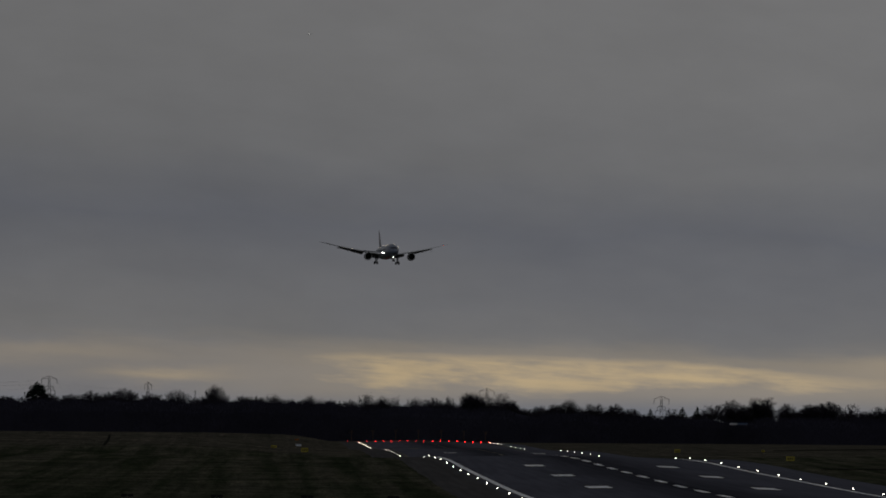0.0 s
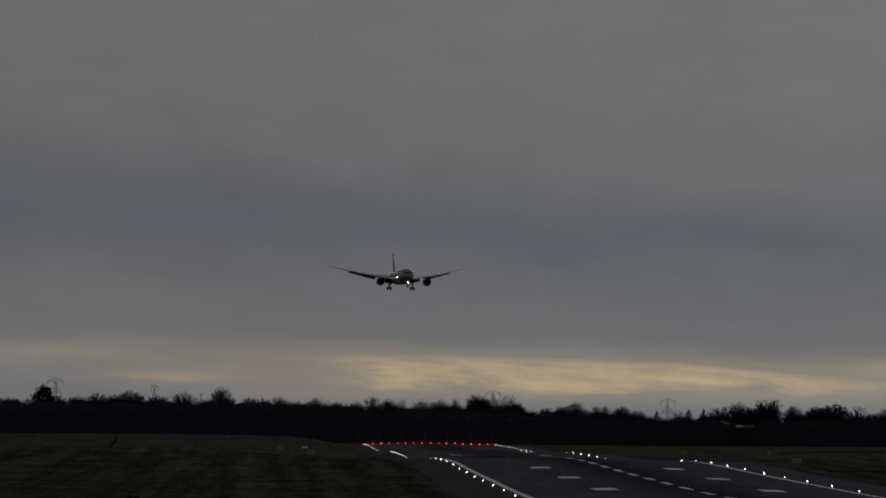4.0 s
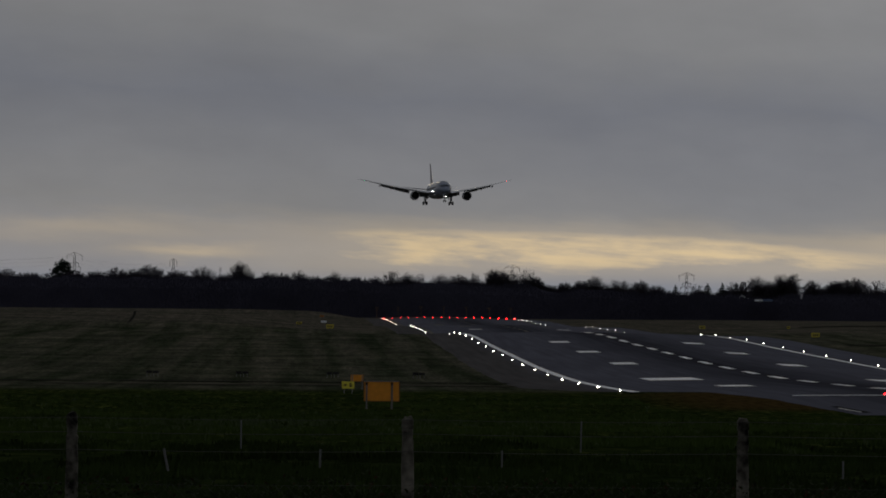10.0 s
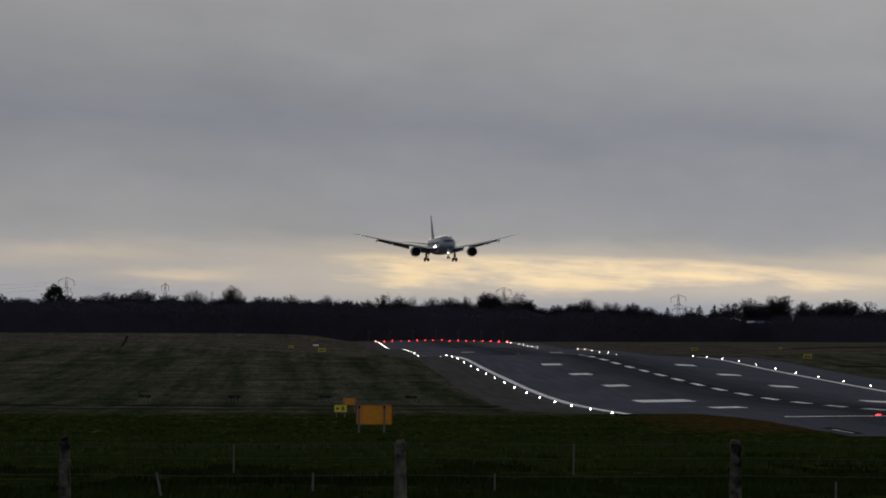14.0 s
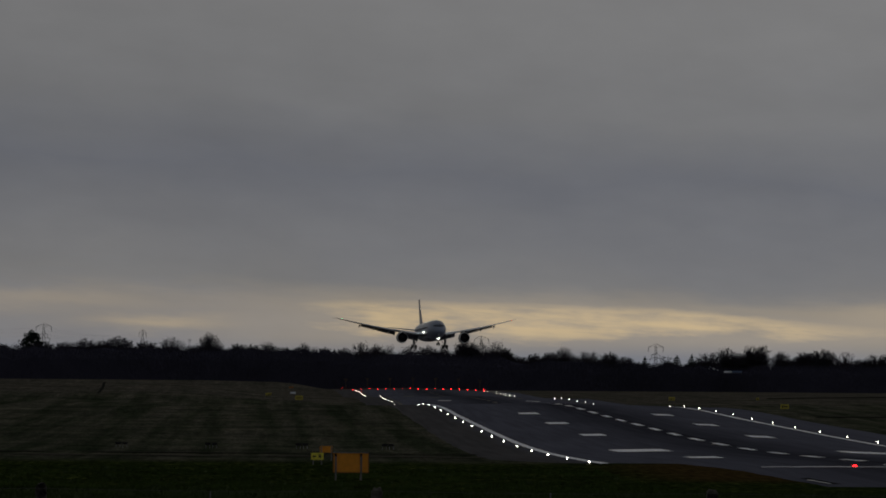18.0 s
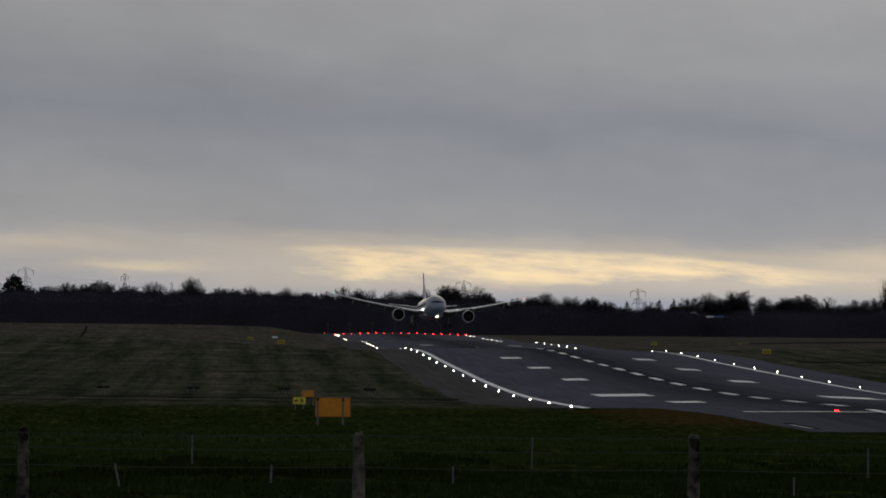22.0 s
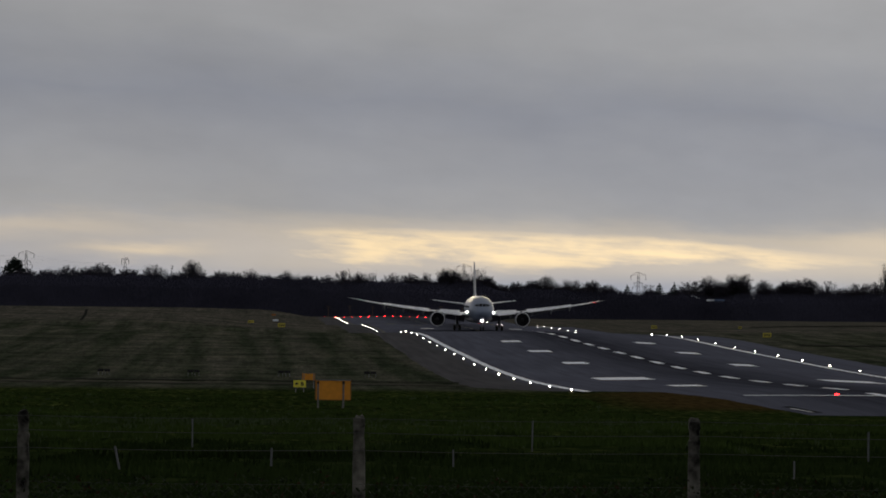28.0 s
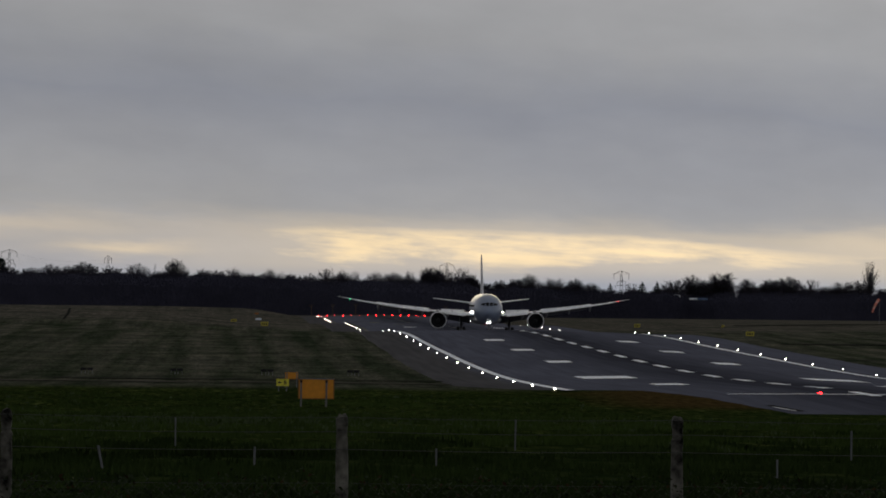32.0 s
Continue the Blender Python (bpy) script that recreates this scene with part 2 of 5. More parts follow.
def runway_material():
    """Grooved grey asphalt with rubber laid down along the wheel tracks."""
    ma = bpy.data.materials.new("runway_asphalt")
    ma.use_nodes = True
    nt = ma.node_tree
    b = nt.nodes["Principled BSDF"]
    b.inputs["Roughness"].default_value, b.inputs["Specular IOR Level"].default_value = 0.9, 0.0
    co = nt.nodes.new("ShaderNodeTexCoord")
    sep = nt.nodes.new("ShaderNodeSeparateXYZ")
    nt.links.new(co.outputs["Object"], sep.inputs[0])

    def tex(sx, sy, detail=4):
        mp = nt.nodes.new("ShaderNodeMapping")
        mp.inputs["Scale"].default_value = (sx, sy, 0.0)
        nt.links.new(co.outputs["Object"], mp.inputs["Vector"])
        n = nt.nodes.new("ShaderNodeTexNoise")
        n.inputs["Scale"].default_value, n.inputs["Detail"].default_value = 1.0, detail
        nt.links.new(mp.outputs[0], n.inputs["Vector"])
        return n.outputs["Fac"]

    def m(op, a, c=None, d=None):
        n = nt.nodes.new("ShaderNodeMath")
        n.operation = op
        for i, v in enumerate((a, c, d)):
            if v is None:
                continue
            if isinstance(v, (int, float)):
                n.inputs[i].default_value = v
            else:
                nt.links.new(v, n.inputs[i])
        return n.outputs[0]

    off = m("DIVIDE", m("SUBTRACT", sep.outputs[0], 50.4), 8.0)
    rub = m("POWER", 2.718, m("MULTIPLY", m("MULTIPLY", off, off), -1.0))
    rub = m("MULTIPLY", rub, m("MULTIPLY_ADD", tex(0.5, 0.004), 0.9, 0.35))
    pat = m("MULTIPLY_ADD", m("SUBTRACT", tex(0.12, 0.01), 0.5), 0.5, 1.0)
    gra = m("MULTIPLY_ADD", m("SUBTRACT", tex(1.1, 0.012, 8), 0.5), 0.75, 1.0)
    val = m("MULTIPLY", m("MULTIPLY", pat, gra), m("MULTIPLY_ADD", m("MINIMUM", rub, 1.0), -0.66, 1.0))
    vs = nt.nodes.new("ShaderNodeVectorMath")
    vs.operation = "SCALE"
    vs.inputs[0].default_value = (0.122, 0.127, 0.162)
    nt.links.new(val, vs.inputs["Scale"])
    # worn shoulder outside the edge line, mossy and stained
    sh = nt.nodes.new("ShaderNodeMapRange")
    nt.links.new(m("ADD", sep.outputs[0], m("MULTIPLY", tex(0.3, 0.02), 4.0)), sh.inputs[0])
    for i, v in ((1, 28.0), (2, 30.5), (3, 0.8), (4, 0.0)):
        sh.inputs[i].default_value = v
    vs2 = nt.nodes.new("ShaderNodeVectorMath")
    vs2.operation = "SCALE"
    vs2.inputs[0].default_value = (0.092, 0.088, 0.084)
    nt.links.new(m("MULTIPLY", pat, gra), vs2.inputs["Scale"])
    mx = nt.nodes.new("ShaderNodeMix")
    mx.data_type = "RGBA"
    nt.links.new(sh.outputs[0], mx.inputs["Factor"])
    nt.links.new(vs.outputs[0], mx.inputs["A"])
    nt.links.new(vs2.outputs[0], mx.inputs["B"])
    nt.links.new(mx.outputs["Result"], b.inputs["Base Color"])
    return ma


M_FIELD, M_RUNWAY = field_material(), runway_material()
M_PAINT = material("worn_white_paint", (0.80, 0.86, 0.95), 0.7, scale=0.8, vary=0.12, spec=0.05)
M_LINE = material("weathered_line_paint", (0.60, 0.63, 0.68), 0.7, scale=0.4, vary=0.3, spec=0.02)
M_FAINT = material("faint_paint", (0.17, 0.165, 0.15), 0.9, scale=0.5, vary=0.5, spec=0.0)
M_TRACK = material("worn_track", (0.085, 0.08, 0.065), 1.0, scale=0.5, vary=0.35, spec=0.0)
M_BLADE = material("grass_blades", (0.038, 0.060, 0.015), 1.0, scale=0.3, vary=0.75, spec=0.0)
M_WEED = material("dark_weeds", (0.022, 0.035, 0.010), 1.0, scale=0.6, vary=0.8, spec=0.0)
M_BRAMBLE = material("bramble_leaf", (0.016, 0.026, 0.008), 0.8, scale=3.0, vary=0.7, spec=0.2)
M_DEADLEAF = material("withered_leaf", (0.034, 0.017, 0.008), 0.9, scale=4.0, vary=0.5, spec=0.1)
M_PALE = material("pale_grass_blades", (0.060, 0.082, 0.038), 1.0, scale=0.5, vary=0.5, spec=0.0)
# far bark, twigs and thicket: distance haze is mixed in as a bluish lift
M_BARK = material("bare_bark", (0.045, 0.042, 0.048), 0.95, scale=2.0, vary=0.4, spec=0.1)
M_TWIG = material("bare_twigs", (0.040, 0.038, 0.050), 1.0, scale=0.5, vary=0.4, spec=0.0)
M_HEDGE = material("winter_thicket", (0.038, 0.038, 0.057), 1.0, scale=0.10, vary=0.45, spec=0.0)
M_DARKSTRIP = material("dark_strip", (0.026, 0.027, 0.024), 1.0, scale=0.4, vary=0.4, spec=0.0)
M_VERGE = material("rutted_verge", (0.034, 0.034, 0.028), 1.0, scale=0.3, vary=0.5, spec=0.0)
M_EVER = material("evergreen_needles", (0.022, 0.032, 0.026), 0.95, scale=0.8, vary=0.4, spec=0.05)
M_STEEL = material("galvanised_steel", (0.22, 0.22, 0.23), 0.55, 0.6, scale=3, vary=0.2)
M_LATTICE = material("weathered_lattice_steel", (0.07, 0.07, 0.08), 0.8, 0.0, scale=3, vary=0.2, spec=0.1)
M_CONC = material("lichened_concrete", (0.082, 0.078, 0.068), 0.95, scale=11, vary=1.7, bump=0.5, big=2.5, spec=0.2)
M_WIRE = material("dull_fence_wire", (0.045, 0.045, 0.045), 0.85, 0.0, scale=10)
M_STAKE = material("bleached_stake", (0.125, 0.128, 0.135), 0.9, scale=12, vary=0.4)
M_ORANGE = material("orange_board_paint", (0.70, 0.28, 0.018), 0.7, scale=2.5, vary=0.18)
M_RUST = material("dull_orange_edging", (0.33, 0.13, 0.03), 0.8, scale=3, vary=0.3)
M_RUSTY = material("rusty_mast_steel", (0.11, 0.065, 0.035), 0.85, scale=5, vary=0.35)
M_YELLOW = material("yellow_sign_face", (0.75, 0.68, 0.06), 0.6, scale=3, vary=0.15)
M_DULL = material("dull_yellow_sign_face", (0.50, 0.43, 0.05), 0.7, scale=3, vary=0.2)
M_BLACK = material("black_sign_paint", (0.02, 0.02, 0.02), 0.6, scale=5)
M_DARKBOX = material("dark_grey_housing", (0.03, 0.03, 0.032), 0.9, scale=5, vary=0.3, spec=0.0)
M_PALELEG = material("pale_painted_leg", (0.20, 0.20, 0.21), 0.7, scale=6, vary=0.3)
M_POST = material("weathered_pale_post", (0.17, 0.165, 0.16), 0.85, scale=6, vary=0.35)
M_LAMPBODY = material("lamp_fitting", (0.25, 0.22, 0.10), 0.5, 0.3, scale=6)
M_WHITE_GLOW = material("white_lamp_glow", (1.0, 0.95, 0.82), emit=18)
M_RED_GLOW = material("red_lamp_glow", (1.0, 0.012, 0.016), emit=14)
M_SKIN = material("pale_grey_aircraft_paint", (0.225, 0.272, 0.37), 0.30, 0.0, scale=0.9, vary=0.06)
M_WINGSKIN = material("wing_grey_paint", (0.80, 0.83, 0.88), 0.4, 0.0, scale=1.2, vary=0.08)
M_BELLY = material("belly_grey_paint", (0.34, 0.35, 0.37), 0.45, 0.0, scale=1.2, vary=0.1)
# darker copy of the wing grey: shade painted onto undersides and flaps
M_WINGSHADE = material("wing_shade_grey", (0.12, 0.125, 0.14), 0.5, 0.0, scale=1.2, vary=0.1)
M_NACELLE = material("grey_nacelle_paint", (0.24, 0.255, 0.29), 0.4, 0.0, scale=1.2, vary=0.08)
M_LIP = material("bare_metal_lip", (0.86, 0.88, 0.92), 0.35, 0.1, scale=2, vary=0.05)
M_FAN = material("dark_fan_blades", (0.02, 0.02, 0.024), 0.5, 0.4, scale=4)
M_DUCT = material("inlet_duct", (0.035, 0.035, 0.04), 0.7, 0.1, scale=3)
M_GLASS = material("cockpit_glazing", (0.006, 0.0065, 0.008), 0.3, 0.0, scale=2, vary=0.1, spec=0.05)
M_TYRE = material("tyre_rubber", (0.02, 0.02, 0.02), 0.85, scale=8)
M_GEAR = material("gear_steel", (0.13, 0.13, 0.14), 0.5, 0.4, scale=6)
M_FIN = material("fin_paint", (0.40, 0.39, 0.42), 0.4, scale=0.7, vary=0.1)
M_LAND = material("landing_light_glow", (1.0, 0.96, 0.86), emit=34)
M_SPECK = material("speck_light_glow", (1.0, 0.97, 0.9), emit=2.2)
M_BEACON = material("dim_red_beacon", (0.8, 0.03, 0.03), emit=1.0)
M_NAVG = material("green_wingtip_glow", (0.05, 0.9, 0.35), emit=6)
M_NAVR = material("red_wingtip_glow", (1.0, 0.04, 0.04), emit=6)
M_ROOF = material("pale_sheet_roof", (0.78, 0.82, 0.88), 0.5, scale=1.5, vary=0.15)
M_ROOF_BLUE = material("dull_blue_sheet_roof", (0.09, 0.14, 0.26), 0.6, scale=1.5, vary=0.15)
M_WALL = material("rendered_wall", (0.30, 0.28, 0.25), 0.9, scale=1.5, vary=0.2)
M_SOCK_R = material("faded_red_cloth", (0.85, 0.27, 0.19), 0.9, scale=4, vary=0.2)
M_SOCK_W = material("bleached_pink_cloth", (0.88, 0.50, 0.40), 0.9, scale=4, vary=0.15)


# ---- mesh helpers ----
def part(name, bm, ma, parent=None, label="", smooth=False):
    """Links a bmesh as one mesh object under a thing or a part."""
    me = bpy.data.meshes.new(name)
    if smooth:
        for f in bm.faces:
            f.smooth = True
    bm.to_mesh(me)
    bm.free()
    me.materials.append(ma)
    ob = new(name, me)
    if parent:
        ob.parent = parent
    return tagged(ob, label) if label else ob


def thing(name, label, category, group="", m=None, kind=""):
    ob = new(name)
    ob.empty_display_size = 0.3
    if m:
        ob.matrix_basis = m
    return tagged(ob, label, category, group, kind)


def raw(name, verts, faces, ma, parent=None, label="", smooth=False):
    me = bpy.data.meshes.new(name)
    me.from_pydata(verts, [], faces)
    me.materials.append(ma)
    if smooth:
        me.shade_smooth()
    me.update()
    ob = new(name, me)
    if parent:
        ob.parent = parent
    return tagged(ob, label) if label else ob


def box(bm, x0, x1, y0, y1, z0, z1, bevel=0.0):
    r = bmesh.ops.create_cube(bm, size=1, matrix=Matrix.Translation(((x0 + x1) / 2, (y0 + y1) / 2, (z0 + z1) / 2)) @ Matrix.Diagonal((x1 - x0, y1 - y0, z1 - z0, 1)))
    if bevel:
        es = list({e for v in r["verts"] for e in v.link_edges})
        bmesh.ops.bevel(bm, geom=es, offset=bevel, segments=2, affect="EDGES")


def tube(bm, a, b, r0, r1=None, n=8, caps=True):
    """A tapered tube from a to b."""
    a, b = Vector(a), Vector(b)
    r1 = r0 if r1 is None else r1
    q = (b - a).to_track_quat("Z", "Y").to_matrix().to_4x4()
    bmesh.ops.create_cone(bm, cap_ends=caps, segments=n, radius1=r0, radius2=max(r1, 1e-4), depth=(b - a).length,
                          matrix=Matrix.Translation((a + b) / 2) @ q)


def loft(bm, rings, close0=True, close1=True):
    """Skin over rings of points, each ring closed."""
    vs = [[bm.verts.new(p) for p in ring] for ring in rings]
    n = len(vs[0])
    for r0, r1 in zip(vs, vs[1:]):
        for i in range(n):
            bm.faces.new((r0[i], r0[(i + 1) % n], r1[(i + 1) % n], r1[i]))
    if close0:
        bm.faces.new(vs[0][::-1])
    if close1:
        bm.faces.new(vs[-1])
    bmesh.ops.recalc_face_normals(bm, faces=bm.faces)


# ---- lie of the land ----
PROFILE = [(-400, 7.0), (0, 7.3), (60, 6.9), (81, 6.6), (200, 5.3), (400, 3.1), (560, 1.2), (640, 0.55), (731, 0.5), (791, 0.25), (851, -0.08),
           (911, -0.35), (971, -0.55), (1031, -0.6), (1091, -0.57), (1151, -0.45), (1211, -0.27), (1271, -0.05), (1331, 0.15), (1391, 0.37),
           (1451, 0.6), (1511, 0.9), (1571, 1.15), (1631, 1.22), (1691, 1.17), (1731, 0.9), (1800, 0.15), (1900, -0.55), (2000, -1.05),
           (2060, -1.1), (2100, -0.85), (2140, -0.55), (2200, -0.45), (2300, -0.4), (2430, -0.25), (2500, -1.05), (2600, -1.55), (2700, -2.05),
           (2760, -2.1), (2800, -1.55), (2850, -1.65), (3000, -1.35), (3150, -1.05), (3330, -1.25), (3500, -1.2), (4000, -3.2), (5000, -9.0)]
PY, PZ = [p[0] for p in PROFILE], [p[1] for p in PROFILE]


def level(y):
    """Height of the runway's line at y."""
    return float(np.interp(y, PY, PZ))


def smooth(a, b, v):
    s = min(1.0, max(0.0, (v - a) / (b - a)))
    return s * s * (3 - 2 * s)


def ground(x, y):
    """Height of the ground; a low rise lies in the field beside the runway."""
    z = level(y)
    z += 4.0 * smooth(13, -32, x) * math.exp(-((y - 2620) / 520) ** 2)
    z += 2.8 * smooth(24, 0, x) * math.exp(-((y - 3330) / 105) ** 2)
    z += 1.2 * smooth(95, 170, x) * math.exp(-((y - 2400) / 700) ** 2)
    z += 0.5 * max(0.0, 1 - ((x - 50.4) / 24.0) ** 2) * smooth(640, 800, y)
    z -= 0.17 * smooth(52, 74, x) * smooth(680, 800, y) * smooth(1750, 1500, y)
    if y > 3700:
        z -= 0.004 * (y - 3700)
    return z


YS = sorted({-9000, -2500, 7000, 12000, 818, 824, 827, *range(-400, 0, 50), *range(0, 640, 10), *range(640, 3520, 10), *range(3520, 4991, 35), *[int(y) for y in PY if y < 4990]})
XS = [-12000, -3000, -1500, -800, -400, -260, -180, -130, -100, -80, -65, -50, -40, -32, -25, -20, -15, -10, -5, 0, 5, 10, 13, 16, 19, 23, 26.84, 30, 35,
      40, 45, 50.4, 55, 60, 65, 70, 73.9, 78, 82, 86, 90, 95, 105, 115, 125, 140, 155, 170, 200, 240, 300, 400, 800, 1500, 3000, 12000]


def build_ground():
    v = [(x, y, ground(x, y) + 0.03 * noise.noise((x * 0.2, y * 0.05, 0))) for y in YS for x in XS]
    n = len(XS)
    f = [(j * n + i, j * n + i + 1, (j + 1) * n + i + 1, (j + 1) * n + i) for j in range(len(YS) - 1) for i in range(n - 1)]
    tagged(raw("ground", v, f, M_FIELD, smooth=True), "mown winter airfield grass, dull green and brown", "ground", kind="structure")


def strip(name, edges, lift, ma, ys, parent=None, label="", skirt=False):
    """A thin sheet along the runway; edges(y) gives its left and right side."""
    v, f = [], []
    for y in ys:
        a, b = edges(y)
        if skirt:
            w0, w1 = (0.35 * noise.noise((y * 0.011, k, 4)) + 0.25 * noise.noise((y * 0.07, k, 9)) for k in (0, 7))
            a, b = a + w0, b + w1
        nn = max(1, int((b - a) / 8))
        nn = 8 if nn > 2 else 1
        xs = [a + (b - a) * i / nn for i in range(nn + 1)]
        row = [(x, y, ground(x, y) + (lift if y > ys[0] or not skirt else -0.12)) for x in xs]
        if skirt:
            row = [(a - 0.5, y, ground(a - 0.5, y) - 0.1)] + row + [(b + 0.5, y, ground(b + 0.5, y) - 0.1)]
        v += row
        w = len(row)
    for j in range(len(ys) - 1):
        for i in range(w - 1):
            f.append((j * w + i, j * w + i + 1, (j + 1) * w + i + 1, (j + 1) * w + i))
    return raw(name, v, f, ma, parent, label)


CX = 50.4


def build_runway():
    def left(y):
        return float(np.interp(y, [572, 658, 695, 793, 815, 840, 875, 890, 1650], [40.5, 38.8, 38.0, 34.5, 30, 25.5, 21.5, 20.7, 20.6]))
    ys = [y for y in YS if 640 <= y <= 3375]
    tagged(strip("runway", lambda y: (left(y), 82.2), 0.10, M_RUNWAY, ys, skirt=True), "grey asphalt runway with dark rubber-streaked middle", "runway", kind="structure")

    def across(name, y, half, ma, lift, seed, x0=-220, x1=20.6):
        """A ragged-edged band that crosses the grass from x0 to x1."""
        v, f = [], []
        n = 240
        for i in range(n + 1):
            x = x0 + (x1 - x0) * i / n
            yc = y + half * 0.5 * noise.noise((x * 0.07, seed, 0))
            h = half * max(0.12, 0.75 + 0.9 * noise.noise((x * 0.16, seed, 3)) + 0.4 * noise.noise((x * 0.7, seed, 6)))
            v += [(x, yc - h, ground(x, yc - h) + lift), (x, yc + h, ground(x, yc + h) + lift)]
        f = [(2 * i, 2 * i + 2, 2 * i + 3, 2 * i + 1) for i in range(n)]
        return raw(name, v, f, ma)
    kerb = strip("corner_kerb", lambda y: (left(y) + 0.05, left(y) + 0.30), 0.16, M_LINE, [y for y in YS if 650 <= y <= 672])
    tagged(kerb, "pale concrete kerb at the runway's corner", "kerb", kind="structure")
    kerb_strip = strip("corner_strip", lambda y: (left(y) + 0.34, left(y) + 0.95), 0.14, M_DARKSTRIP, [y for y in YS if 650 <= y <= 682])
    tagged(kerb_strip, "dark strip beside the corner kerb", "gutter", kind="structure")
    track = across("perimeter_track", 910, 8.5, M_TRACK, 0.06, 1)
    def ditch(y):
        x = -42.05 - 5.3 * (y - 2160) / 400 + 0.2 * math.sin(y * 0.02)
        return x - 0.35, x + 0.35
    line = strip("drainage_ditch", ditch, 0.05, M_DARKSTRIP, [y for y in YS if 2160 <= y <= 2560])
    tagged(line, "narrow dark drainage ditch through the far field", "ditch", kind="structure")
    for x0, x1, y0, y1 in ((130, 235, 2405, 2465), (87.5, 124, 1488, 1508)):
        line = strip("drainage_ditch", lambda y: (x0, x1), 0.13, M_DARKSTRIP, [y for y in YS if y0 <= y <= y1])
        tagged(line, "dark wet ditch across the grass beyond the runway", "ditch", kind="structure")
    strip_edge = across("track_edge", 951, 6.0, M_VERGE, 0.07, 5)
    tagged(strip_edge, "dark rutted verge beside the perimeter track", "verge", kind="structure")
    tagged(track, "pale worn perimeter track across the grass", "track", kind="structure")


def marking(name, x0, x1, y0, y1, label, group, ma=None):
    ys = sorted({y0, y1, *[y for y in YS if y0 < y < y1]})
    ob = strip(name, lambda y: (x0, x1), 0.14, ma or M_PAINT, ys)
    tagged(ob, label, "road marking", group, "structure")


def build_markings():
    for x0, y0 in ((27.95, 795), (72.5, 750)):
        for a, b, ma in ((y0, 1850, M_PAINT), (1850, 3320, M_FAINT)):
            marking("edge_line", x0, x0 + (0.8 if x0 < 50 else 1.0), a, b, "long white painted runway edge line" if a < 1850 else "long faint runway edge line", "runway edge lines", ma)
    for k in range(-2, 41):
        y = 850 + 60.4 * k
        marking("centre_dash", CX - 0.45, CX + 0.45, y, y + 30, "white painted runway centreline dash", "runway centreline dashes", M_FAINT if y > 1850 else None)
    for y in (846, 1149, 1297, 1446, 2185, 2335, 2485, 2785):
        for s in (-1, 1):
            marking("touchdown_bar", CX + s * 10.6 - 1.5, CX + s * 10.6 + 1.5, y, y + 22.5, "white painted touchdown zone bar", "touchdown zone bars", M_FAINT if y > 2300 else (M_LINE if y > 1850 else None))
    for y, off, n in ((953, 12.1, 33), (2630, 11.2, 50)):
        for s in (-1, 1):
            marking("aiming_block", CX + s * off - 2.85, CX + s * off + 2.85, y, y + n, "broad white painted aiming point block", "aiming point blocks", M_FAINT if y > 1850 else None)
    marking("end_line", 39.0, 80, 738, 741.5, "thin white painted line across the runway", "runway end line", M_PAINT)


# ---- lamps ----
def make_lamp(glow, label, category, group, r=0.082):
    ob = thing("runway_lamp", label, category, group)
    bm = bmesh.new()
    tube(bm, (0, 0, 0), (0, 0, 0.06), 0.20, 0.18, 12)
    tube(bm, (0, 0, 0.06), (0, 0, 0.16), 0.045, 0.045, 8)
    tube(bm, (0, 0, 0.14), (0, 0, 0.20), 0.13, 0.15, 12)
    part("fitting", bm, M_LAMPBODY, ob)
    bm = bmesh.new()
    bmesh.ops.create_uvsphere(bm, u_segments=12, v_segments=8, radius=r, matrix=Matrix.Translation((0, 0, 0.20 + r * 0.5)))
    part("lens", bm, glow, ob, smooth=True)
    return ob


def build_lamps():
    done = []
    white = make_lamp(M_WHITE_GLOW, "glowing white runway edge lamp on a short stem", "runway lamp", "runway edge lamps")
    spots = [(26.84, 791 + 60 * k) for k in range(43)] + [(73.9, 771.0 + 60 * k) for k in range(43)]
    for i, (x, y) in enumerate(spots):
        m = pose(x, y, ground(x, y) + 0.1)
        if i:
            copy_thing(white, m)
        else:
            white.matrix_basis = m
    red = make_lamp(M_RED_GLOW, "glowing red runway end lamp on a short stem", "runway lamp", "runway end lamps", 0.15)
    spots = [(27.4 + 2.97 * k, 3342) for k in range(17)] + [(24.3, 3505), (46.4, 738)]
    for i, (x, y) in enumerate(spots):
        m = pose(x, y, ground(x, y) + 0.1)
        lamp = copy_thing(red, m) if i else red
        lamp.matrix_basis = m
        # glare put into the shape: lamps swell rightwards, the near one is stretched
        k = 1.0 + 0.055 * max(0, i - 8) if i < 17 else 0.4
        lamp.scale = (k, k, k) if y > 800 else (1.25, 0.6, 0.5)


